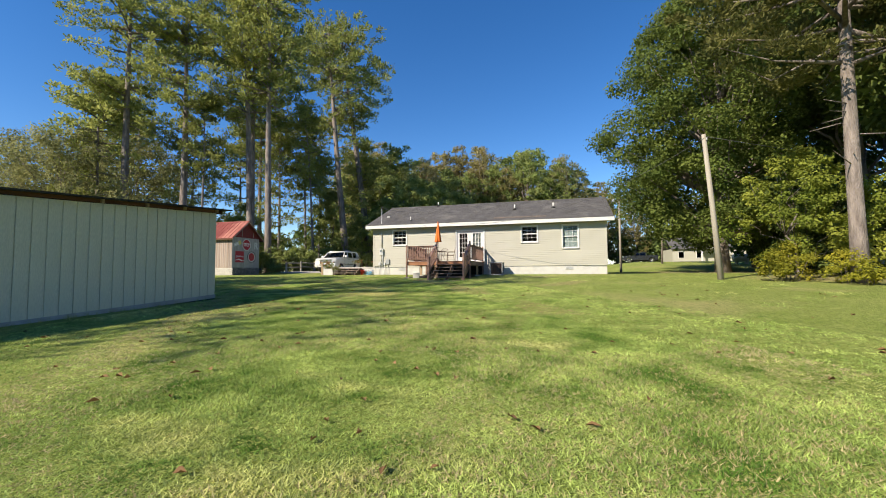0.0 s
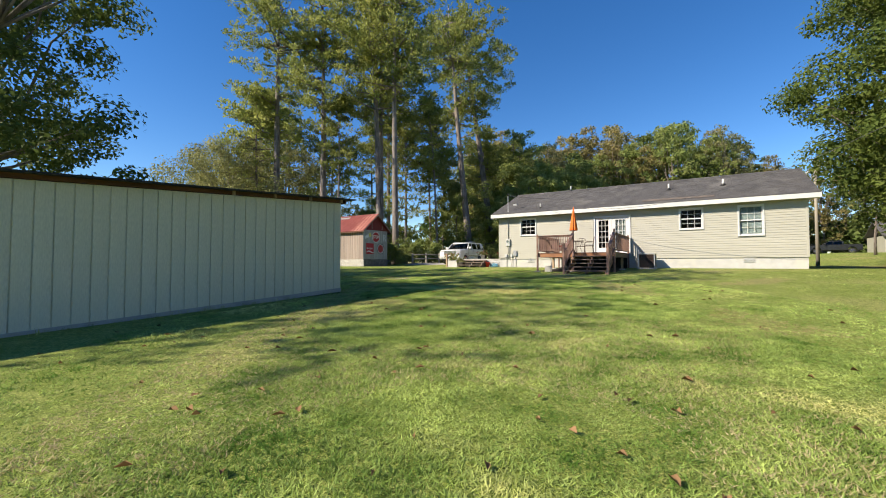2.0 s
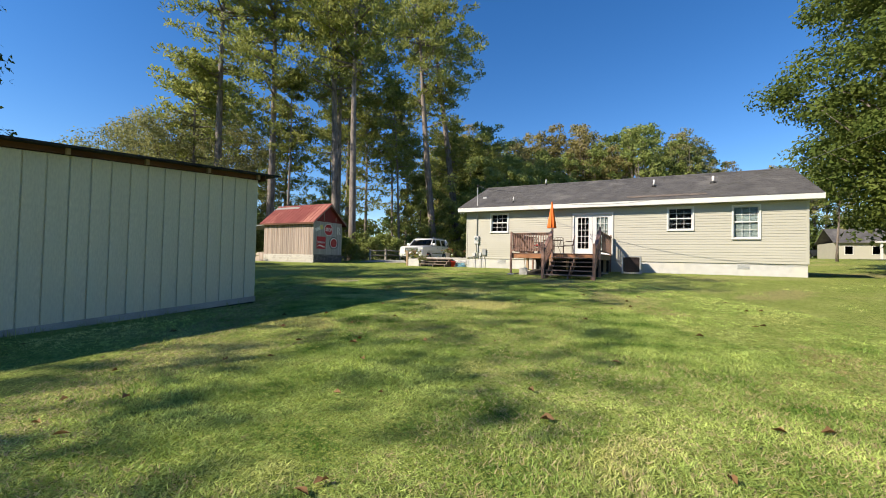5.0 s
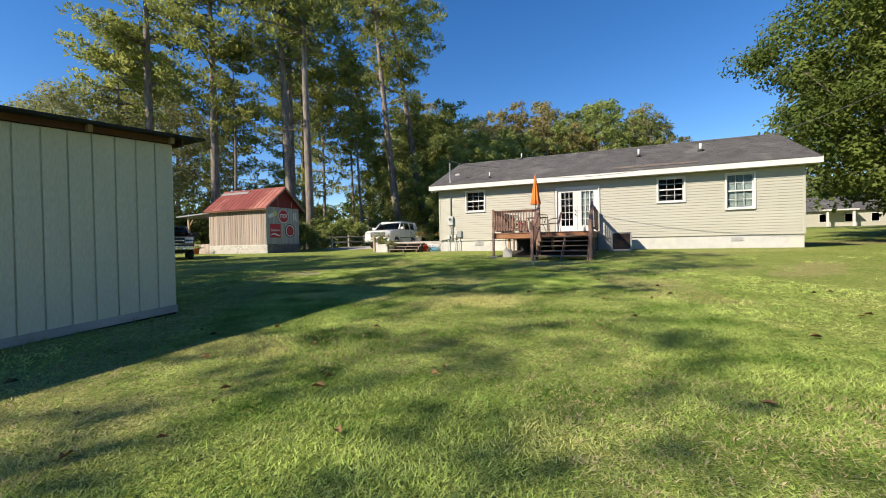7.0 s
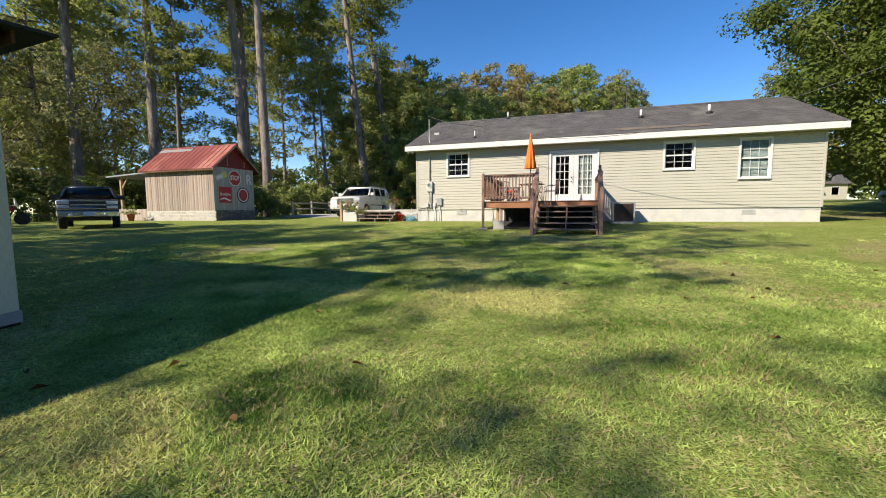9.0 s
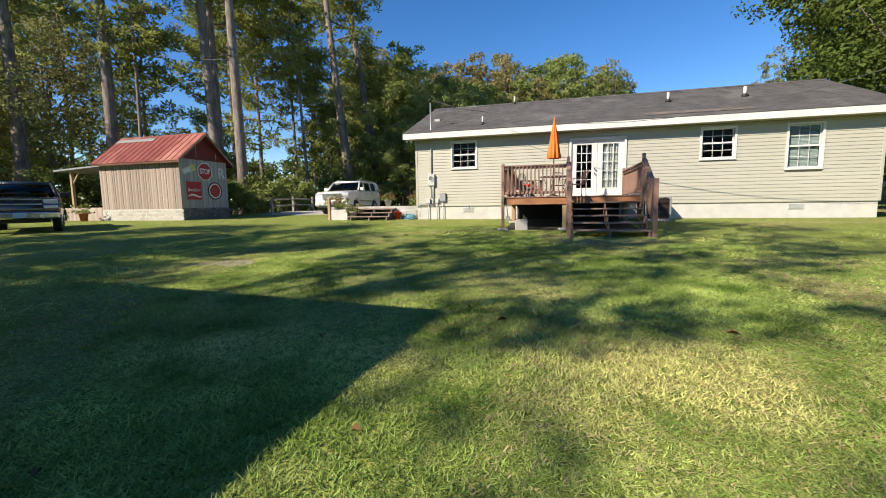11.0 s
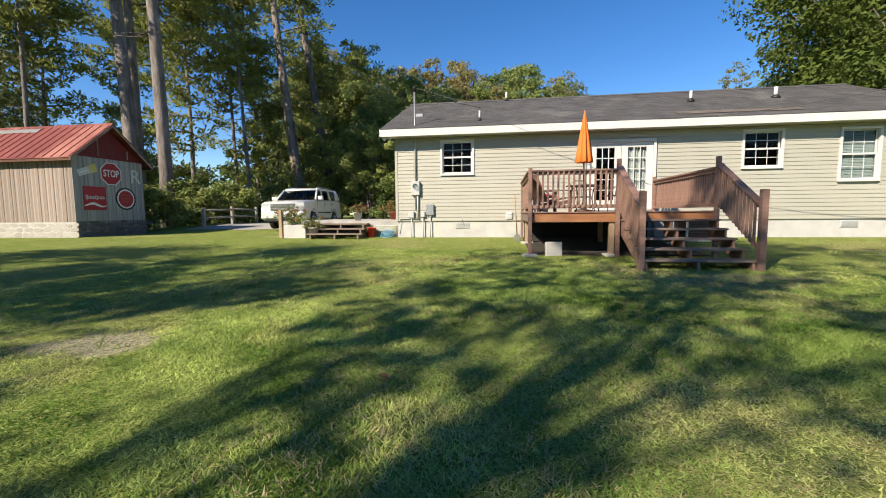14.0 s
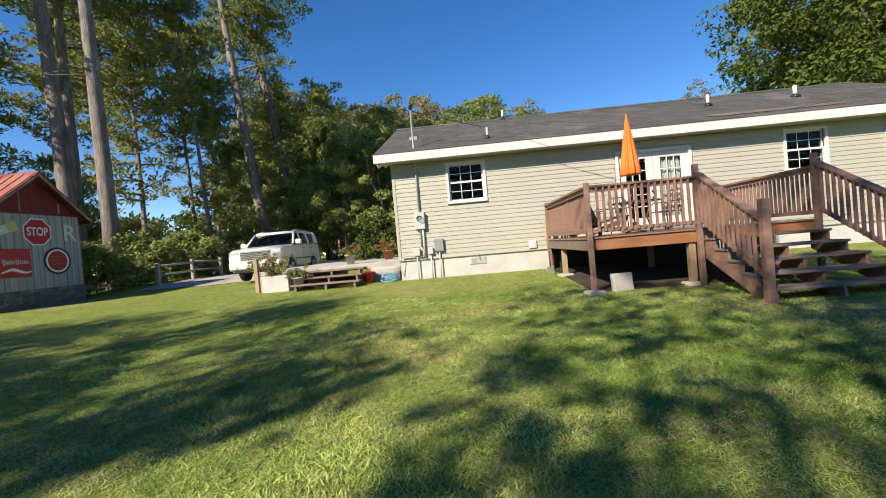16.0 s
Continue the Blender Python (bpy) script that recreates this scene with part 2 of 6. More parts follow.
def tube(bm, pts, radii, sides=8, cap=True):
    """A tapered tube along points."""
    pts = [Vector(p) for p in pts]
    rings = []
    for i, p in enumerate(pts):
        d = (pts[min(i + 1, len(pts) - 1)] - pts[max(i - 1, 0)]).normalized()
        a = d.orthogonal().normalized() if abs(d.z) < 0.9 else Vector((1, 0, 0)).cross(d).normalized()
        b = d.cross(a)
        r = radii[i] if hasattr(radii, "__len__") else radii
        rings.append([bm.verts.new(p + (a * math.cos(k * math.tau / sides) + b * math.sin(k * math.tau / sides)) * r) for k in range(sides)])
    for q, w in zip(rings, rings[1:]):
        for k in range(sides):
            bm.faces.new((q[k], q[(k + 1) % sides], w[(k + 1) % sides], w[k])).smooth = True
    if cap:
        bm.faces.new(rings[0][::-1])
        bm.faces.new(rings[-1])
    return bm


def lathe(bm, profile, at=(0, 0, 0), sides=16, axis="z"):
    """Turns an outline of (radius, height) round an axis."""
    rings = []
    for r, h in profile:
        ring = []
        for k in range(sides):
            c, s = math.cos(k * math.tau / sides) * r, math.sin(k * math.tau / sides) * r
            p = {"z": (c, s, h), "x": (h, c, s), "y": (s, h, c)}[axis]
            ring.append(bm.verts.new(Vector(p) + Vector(at)))
        rings.append(ring)
    for q, w in zip(rings, rings[1:]):
        for k in range(sides):
            bm.faces.new((q[k], q[(k + 1) % sides], w[(k + 1) % sides], w[k])).smooth = True
    bm.faces.new(rings[0][::-1])
    bm.faces.new(rings[-1])
    return bm


def finish(bm, name, material):
    bmesh.ops.recalc_face_normals(bm, faces=bm.faces)
    me = bpy.data.meshes.new(name)
    bm.to_mesh(me)
    bm.free()
    me.materials.append(M[material] if isinstance(material, str) else material)
    return me


def part(name, bm, material, parent=None, label="", m=None):
    ob = new(name, finish(bm, name, material))
    if parent is not None:
        ob.parent = parent
    if m is not None:
        ob.matrix_basis = m
    return tagged(ob, label)


def piece(name, mesh, parent, m):
    ob = new(name, mesh)
    ob.parent, ob.matrix_basis = parent, m
    return ob


def thing(name, m, label, category, group="", kind=""):
    ob = new(name)
    ob.matrix_basis = m
    return tagged(ob, label, category, group, kind)


def cloud(name, verts, faces, material):
    me = bpy.data.meshes.new(name)
    v, f = np.asarray(verts, np.float32), np.asarray(faces, np.int32)
    k = f.shape[1]
    me.vertices.add(len(v))
    me.vertices.foreach_set("co", v.ravel())
    me.loops.add(f.size)
    me.loops.foreach_set("vertex_index", f.ravel())
    me.polygons.add(len(f))
    me.polygons.foreach_set("loop_start", np.arange(0, f.size, k, dtype=np.int32))
    me.update(calc_edges=True)
    me.materials.append(M[material])
    return me


def smooth(a, b, x):
    t = min(1, max(0, (x - a) / (b - a)))
    return t * t * (3 - 2 * t)


def ground(x, y):
    fall = -0.046 * (0 if y > 0 else -y if y > -34 else 34)
    fall *= 0.35 + 0.65 * smooth(-14, -2, x)
    fall += 0.3 * smooth(2, 8, y) * smooth(-2.5, -5.5, x) * smooth(-17, -14, x)
    fall += 1.6 * smooth(6, 45, y) * smooth(12, 26, x)
    return fall + 0.03 * math.sin(x * 0.31 + 1) * math.sin(y * 0.27) * smooth(-3, -8, y)


# ---- ground ----
def axis_steps(lo, hi, step, far):
    a = list(np.arange(lo, hi + step / 2, step))
    g, out, d = step, [], hi
    while d < far:
        g *= 1.35
        d += g
        out.append(d)
    g, pre, d = step, [], lo
    while d > -far:
        g *= 1.35
        d -= g
        pre.append(d)
    return pre[::-1] + a + out


def build_ground():
    xs, ys = axis_steps(-30, 32, 0.5, 1500), axis_steps(-34, 14, 0.5, 1500)
    v = [(x, y, ground(x, y)) for y in ys for x in xs]
    w = len(xs)
    f = [(j * w + i, j * w + i + 1, (j + 1) * w + i + 1, (j + 1) * w + i) for j in range(len(ys) - 1) for i in range(w - 1)]
    ob = new("ground", cloud("ground", v, f, "lawn"))
    for p in ob.data.polygons:
        p.use_smooth = True
    return tagged(ob, "mown green lawn with dry patches and bare soil", "lawn", kind="structure")


def lawn_material():
    m = bpy.data.materials.new("lawn")
    m.use_nodes = True
    n, l = m.node_tree.nodes, m.node_tree.links
    p = n["Principled BSDF"]
    p.inputs["Roughness"].default_value = 0.9
    p.inputs["Specular IOR Level"].default_value = 0.15
    co = n.new("ShaderNodeTexCoord")

    def nz(scale, detail=4, stretch=(1, 1, 1)):
        mp, t = n.new("ShaderNodeMapping"), n.new("ShaderNodeTexNoise")
        mp.inputs["Scale"].default_value = stretch
        l.new(co.outputs["Object"], mp.inputs[0])
        l.new(mp.outputs[0], t.inputs[0])
        t.inputs["Scale"].default_value, t.inputs["Detail"].default_value = scale, detail
        return t.outputs[0]

    def mix(fac, a, b, lo=0.4, hi=0.6, amount=1.0):
        r, x = n.new("ShaderNodeMapRange"), n.new("ShaderNodeMixRGB")
        r.inputs[1].default_value, r.inputs[2].default_value, r.inputs[4].default_value = lo, hi, amount
        r.clamp = True
        l.new(fac, r.inputs[0])
        l.new(r.outputs[0], x.inputs[0])
        for k, c in ((1, a), (2, b)):
            if isinstance(c, tuple):
                x.inputs[k].default_value = (*c, 1)
            else:
                l.new(c, x.inputs[k])
        return x.outputs[0]

    c = mix(nz(0.5), (0.185, 0.25, 0.04), (0.27, 0.31, 0.075), 0.35, 0.65)
    c = mix(nz(3.0, 6), c, (0.40, 0.42, 0.125), 0.5, 0.75, 0.8)
    c = mix(nz(0.22, 5), c, (0.42, 0.35, 0.16), 0.56, 0.70, 0.75)
    for x, y, rx, ry, turn, col in ((-0.5, -10.7, 1.1, 0.6, 20, (0.46, 0.38, 0.29)), (7.9, -6.9, 1.7, 0.8, 0, (0.30, 0.22, 0.15)), (10.2, -9.2, 1.6, 0.9, 10, (0.36, 0.30, 0.13)), (14.0, -8.5, 3.2, 1.0, 60, (0.36, 0.30, 0.13)), (4.0, -9.0, 1.2, 0.6, 30, (0.30, 0.24, 0.13)), (-4.6, 1.0, 1.6, 0.7, 0, (0.40, 0.34, 0.25)), (29.0, -3.5, 9.0, 5.5, 20, (0.34, 0.25, 0.14)), (26.0, 9.0, 10.0, 7.0, 0, (0.30, 0.24, 0.13))):
        mp, gr, wob, ad = n.new("ShaderNodeMapping"), n.new("ShaderNodeTexGradient"), n.new("ShaderNodeTexNoise"), n.new("ShaderNodeMath")
        mp.vector_type = 'TEXTURE'
        mp.inputs["Location"].default_value, mp.inputs["Rotation"].default_value, mp.inputs["Scale"].default_value = (x, y, ground(x, y)), (0, 0, radians(turn)), (rx, ry, 30)
        gr.gradient_type = 'SPHERICAL'
        l.new(co.outputs["Object"], mp.inputs[0])
        l.new(mp.outputs[0], gr.inputs[0])
        wob.inputs["Scale"].default_value, wob.inputs["Detail"].default_value = 2.2, 7
        l.new(co.outputs["Object"], wob.inputs[0])
        l.new(gr.outputs[1], ad.inputs[0])
        l.new(wob.outputs[0], ad.inputs[1])
        c = mix(ad.outputs[0], c, col, 0.72, 1.0, 0.9)
    c = mix(nz(14, 5), c, (0.10, 0.155, 0.025), 0.5, 0.64, 0.8)
    c = mix(nz(34, 4), c, (0.52, 0.54, 0.20), 0.55, 0.68, 0.7)
    c = mix(nz(9, 5, (1.7, 0.8, 1)), c, (0.46, 0.48, 0.16), 0.55, 0.72, 0.6)
    c = mix(nz(70, 3), c, (0.045, 0.07, 0.012), 0.48, 0.60, 0.8)
    l.new(c, p.inputs["Base Color"])
    b = n.new("ShaderNodeBump")
    b.inputs["Strength"].default_value, b.inputs["Distance"].default_value = 0.8, 0.03
    l.new(nz(110, 4), b.inputs["Height"])
    l.new(b.outputs[0], p.inputs["Normal"])
    return m


M["lawn"] = lawn_material()
build_ground()


# ---- house ----
HX, HY, SILL, SOFFIT, RIDGE_Y, RIDGE_Z, EAVE_Y, EAVE_Z = 16.75, 9.0, 0.60, 3.46, 4.5, 5.8, -0.47, 3.74
OPENINGS = [  # kind, x0, x1, z0, z1
    ("small", 1.68, 2.71, 2.22, 3.30), ("door", 6.56, 8.63, 0.92, 3.15), ("small", 11.25, 12.30, 2.22, 3.30), ("tall", 13.97, 14.96, 1.78, 3.28)]


def build_house():
    house = thing("house", pose(0, 0, 0), "single-storey house with cream vinyl siding and grey shingle roof", "house")
    # foundation and back shell
    for a in ((0.03, HX - 0.03, 0.03, 0.25, -0.6, SILL), (0.03, 0.25, 0.25, HY - 0.25, -0.6, SILL), (HX - 0.25, HX - 0.03, 0.25, HY - 0.25, -0.6, SILL), (0.03, HX - 0.03, HY - 0.25, HY - 0.03, -0.6, SILL)):
        part("foundation", boxes(a), "foundation", house, "white painted block foundation")
    part("floor_slab", boxes((0.25, HX - 0.25, 0.25, HY - 0.25, SILL - 0.02, SILL + 0.2)), "dark", house)
    bm = bmesh.new()
    xs = [0.0]
    for _, x0, x1, z0, z1 in OPENINGS:
        box(bm, xs[-1], x0, 0.02, 0.18, SILL, SOFFIT)
        box(bm, x0, x1, 0.02, 0.18, SILL, z0)
        box(bm, x0, x1, 0.02, 0.18, z1, SOFFIT)
        xs.append(x1)
    box(bm, xs[-1], HX, 0.02, 0.18, SILL, SOFFIT)
    wall = part("back_wall", bm, "siding", house)
    part("end_wall", prism(bmesh.new(), [(0.18, SILL), (HY, SILL), (HY, SOFFIT), (RIDGE_Y, RIDGE_Z - 0.15), (0.18, SOFFIT)], 0, 0.16), "siding", house)
    part("end_wall", prism(bmesh.new(), [(0.18, SILL), (HY, SILL), (HY, SOFFIT), (RIDGE_Y, RIDGE_Z - 0.15), (0.18, SOFFIT)], HX - 0.16, HX), "siding", house)
    part("front_wall", boxes((0.16, HX - 0.16, HY - 0.16, HY, SILL, SOFFIT)), "siding", house)
    part("room_partition", boxes((0.16, HX - 0.16, 3.4, 3.5, SILL, SOFFIT), (4.9, 5.0, 0.18, 3.4, SILL, SOFFIT), (10.2, 10.3, 0.18, 3.4, SILL, SOFFIT)), "dark", house)
    part("room_ceiling", boxes((0.16, HX - 0.16, 0.18, HY - 0.16, SOFFIT - 0.06, SOFFIT)), "dark", house)
    # lapped siding boards, course by course, split at the openings
    pitch, lap, z = 0.127, 0.02, SILL - 0.02
    meshes = {}
    while z < SOFFIT - 0.02:
        top = min(z + pitch, SOFFIT)
        runs, x = [], 0.07
        for _, x0, x1, z0, z1 in OPENINGS:
            if top > z0 - 0.06 and z < z1 + 0.06:
                runs.append((x, x0 - 0.07))
                x = x1 + 0.07
        runs.append((x, HX - 0.07))
        for a, b in runs:
            key = (round(b - a, 3), round(top - z, 3))
            if key not in meshes:
                h = top - z
                meshes[key] = finish(prism(bmesh.new(), [(0.02, 0), (-lap, 0), (-lap, 0.016), (-0.006, h), (0.02, h)], 0, b - a), "siding_board", "siding")
            piece("siding_board", meshes[key], wall, pose(a, 0, z))
        z += pitch
    for x in (0.0, HX - 0.07):
        part("corner_trim", boxes((x - 0.012, x + 0.082, -0.03, 0.05, SILL - 0.02, SOFFIT), bevel=0.006), "siding", house, "cream vinyl corner post")
    for x in (-0.012,):
        part("end_corner_trim", boxes((x - 0.01, x + 0.012, 0.05, 0.12, SILL - 0.02, SOFFIT)), "siding", house)
    # roof
    roof = part("roof", prism(bmesh.new(), [(EAVE_Y + 0.02, EAVE_Z - 0.05), (RIDGE_Y, RIDGE_Z - 0.03), (HY + 0.45, EAVE_Z - 0.05), (HY + 0.45, EAVE_Z - 0.12), (RIDGE_Y, RIDGE_Z - 0.12), (EAVE_Y + 0.02, EAVE_Z - 0.12)], -0.36, HX + 0.38), "shingle", house)
    bm = bmesh.new()
    d = Vector((0, RIDGE_Y - EAVE_Y, RIDGE_Z - EAVE_Z))
    n = Vector((0, -d.z, d.y)).normalized()
    length = d.length
    d.normalize()
    rng = random.Random(4)
    steps = int(length / 0.14)
    for i in range(steps):
        x = -0.40 - rng.random() * 0.9
        while x < HX + 0.42:
            w = 0.9 + rng.uniform(-0.03, 0.03)
            a, b = max(x, -0.40), min(x + w - 0.006, HX + 0.42)
            if b > a:
                o = Vector((0, EAVE_Y, EAVE_Z - 0.03)) + d * (i * 0.14 - 0.02)
                lift = 0.019 + rng.uniform(-0.002, 0.004)
                q = [o, o + n * lift, o + d * 0.17 + n * 0.014, o + d * 0.17]
                prism(bm, [(p.y, p.z) for p in q], a, b)
            x += w
    tagged(part("shingles", bm, "shingle", roof, "worn grey-brown asphalt shingles"), kind="stuff")
    ys, zs = EAVE_Y + 0.42, EAVE_Z + 0.42 * 0.4145 + 0.008
    part("shingle_patch", prism(bmesh.new(), [(ys, zs), (ys + 0.34, zs + 0.141), (ys + 0.34, zs + 0.150), (ys, zs + 0.009)], 9.3, 12.9), "patch", roof, "faded brown repair strip on roof")
    part("ridge_cap", prism(bmesh.new(), [(RIDGE_Y - 0.15, RIDGE_Z - 0.06), (RIDGE_Y, RIDGE_Z + 0.03), (RIDGE_Y + 0.15, RIDGE_Z - 0.06), (RIDGE_Y, RIDGE_Z - 0.03)], -0.40, HX + 0.42), "shingle", roof)
    part("fascia", boxes((-0.42, HX + 0.44, EAVE_Y - 0.012, EAVE_Y + 0.02, SOFFIT + 0.0, EAVE_Z - 0.015), bevel=0.004), "white", house, "white eave fascia board")
    part("soffit", boxes((-0.38, HX + 0.40, EAVE_Y + 0.021, 0.018, SOFFIT + 0.01, SOFFIT + 0.03)), "siding", house, "cream soffit panel")
    for x in (-0.42, HX + 0.40):
        part("rake_board", prism(bmesh.new(), [(EAVE_Y + 0.02, EAVE_Z - 0.2), (EAVE_Y + 0.02, EAVE_Z - 0.04), (RIDGE_Y, RIDGE_Z - 0.04), (HY + 0.45, EAVE_Z - 0.04), (HY + 0.45, EAVE_Z - 0.2), (RIDGE_Y, RIDGE_Z - 0.2)], x, x + 0.025), "white", house)
    for k, (kind, x0, x1, z0, z1) in enumerate(OPENINGS):
        (french_door if kind == "door" else window)(house, kind, x0, x1, z0, z1)
    for x, w in ((2.10, 0.5), (14.1, 0.5)):
        v = part("foundation_vent", boxes((x, x + w, 0.012, 0.032, 0.31, 0.53), bevel=0.004), "pvc", house, "grey louvred foundation vent")
        for i in range(6):
            part("louvre", boxes((x + 0.03, x + w - 0.03, 0.0, 0.014, 0.335 + i * 0.03, 0.352 + i * 0.03)), "pvc", v)
    v = part("dryer_vent", boxes((3.87, 4.09, -0.06, -0.026, 0.64, 0.87), bevel=0.008), "white", house, "white dryer vent hood")
    for i in range(3):
        part("louvre", boxes((3.90, 4.06, -0.075, -0.061, 0.68 + i * 0.055, 0.72 + i * 0.055)), "white", v)
    # roof vents, pipes
    for x, y, h, r in ((10.55, 2.24, 0.36, 0.05), (13.36, 2.24, 0.36, 0.06), (2.95, 0.30, 0.32, 0.03), (3.9, 4.42, 0.35, 0.04)):
        zr = EAVE_Z + (y - EAVE_Y) * 0.4145
        p = part("vent_pipe", lathe(bmesh.new(), [(r, zr - 0.05), (r, zr + h), (r * 0.7, zr + h), (r * 0.7, zr + h - 0.03)], (x, y, 0), 12), "white", house, "white plumbing vent pipe")
        part("flashing", lathe(bmesh.new(), [(r * 2.6, zr - 0.05), (r * 2.4, zr + 0.02), (r * 1.2, zr + 0.09)], (x, y, 0), 12), "black", p)
    v = part("roof_vent", boxes((0.42, 0.72, 1.55, 1.85, 4.5, 4.68), bevel=0.02), "grey", house, "low grey metal roof vent")
    # service mast, meter and boxes
    mast = part("service_mast", tube(bmesh.new(), [(0.73, -0.06, 0.95), (0.73, -0.06, 5.05)], 0.028, 10), "grey", house, "grey conduit service mast")
    part("weatherhead", tube(bmesh.new(), [(0.73, -0.06, 5.03), (0.73, -0.06, 5.12), (0.76, -0.10, 5.17), (0.82, -0.16, 5.13)], [0.04, 0.055, 0.05, 0.03], 10), "black", mast)
    me = part("electric_meter", boxes((0.58, 0.88, -0.14, -0.024, 1.48, 1.98), bevel=0.015), "pvc", house, "grey electric meter box")
    part("meter_dial", lathe(bmesh.new(), [(0.085, 0), (0.085, -0.05), (0.07, -0.10)], (0.73, -0.141, 1.80), 16, "y"), "glass", me)
    part("conduit", tube(bmesh.new(), [(0.80, -0.07, 1.48), (0.80, -0.07, 0.66)], 0.03, 10), "pvc", me)
    for x0, x1, z0, z1, mm in ((0.46, 0.66, 0.70, 0.92, "pvc"), (0.90, 1.05, 0.72, 0.92, "pvc"), (1.10, 1.37, 0.78, 1.16, "grey")):
        b = part("utility_box", boxes((x0, x1, -0.11, -0.024, z0, z1), bevel=0.012), mm, house, "grey utility junction box on siding")
        part("utility_conduit", tube(bmesh.new(), [((x0 + x1) / 2, -0.06, z0), ((x0 + x1) / 2, -0.06, -0.05)], 0.018, 8), "pvc", b)
    part("conduit_run", tube(bmesh.new(), [(0.05, -0.05, 0.2), (0.15, -0.05, 0.66), (0.80, -0.05, 0.66)], 0.018, 8), "pvc", house)
    part("hose_bib", tube(bmesh.new(), [(2.35, 0.03, 0.62), (2.35, -0.06, 0.62), (2.35, -0.09, 0.52)], 0.014, 8), "grey", house)
    part("floodlight", lathe(bmesh.new(), [(0.03, 0), (0.07, 0.09), (0.07, 0.13)], (-0.1, -0.3, 3.36), 12), "white", house, "white eave floodlight")
    part("floodlight", lathe(bmesh.new(), [(0.03, 0), (0.07, 0.09), (0.07, 0.13)], (-0.3, -0.3, 3.36), 12), "white", house, "white eave floodlight")
    return house


def window(house, kind, x0, x1, z0, z1):
    w = part("window", boxes((x0 - 0.07, x0, -0.05, 0.1, z0 - 0.07, z1 + 0.07), (x1, x1 + 0.07, -0.05, 0.1, z0 - 0.07, z1 + 0.07), (x0, x1, -0.05, 0.1, z1, z1 + 0.07), (x0, x1, -0.06, 0.1, z0 - 0.07, z0)), "white", house, "white-framed double-hung window with grilles")
    mid, s = (z0 + z1) / 2, 0.045
    for a, b, y, nm in ((mid, z1, 0.055, "upper_sash"), (z0, mid + 0.03, 0.02, "lower_sash")):
        part(nm, boxes((x0, x0 + s, y, y + 0.03, a, b), (x1 - s, x1, y, y + 0.03, a, b), (x0 + s, x1 - s, y, y + 0.03, a, a + s), (x0 + s, x1 - s, y, y + 0.03, b - s, b)), "white", w)
        g = part("pane", boxes((x0 + s, x1 - s, y + 0.012, y + 0.018, a + s, b - s)), "glass", w)
        g.visible_shadow = False
        bm = bmesh.new()
        for i in (1, 2):
            x = x0 + s + (x1 - x0 - 2 * s) * i / 3
            box(bm, x - 0.009, x + 0.009, y + 0.005, y + 0.011, a + s, b - s)
        h = (a + b) / 2
        for j in range(3):
            xa = x0 + s + (x1 - x0 - 2 * s) * j / 3
            xb = x0 + s + (x1 - x0 - 2 * s) * (j + 1) / 3
            box(bm, xa + 0.01, xb - 0.01, y + 0.0055, y + 0.0105, h - 0.009, h + 0.009)
        part("grille", bm, "white", w)
    part("sill", boxes((x0 - 0.07, x1 + 0.07, -0.07, -0.0605, z0 - 0.07, z0 - 0.045)), "white", w)
    if kind == "tall":
        bm = bmesh.new()
        zz = z0 + 0.02
        while zz < z1 - 0.02:
            box(bm, x0 + 0.03, x1 - 0.03, 0.12, 0.145, zz, zz + 0.035)
            zz += 0.045
        part("blind", bm, "blind", w, "pale closed slatted blind")


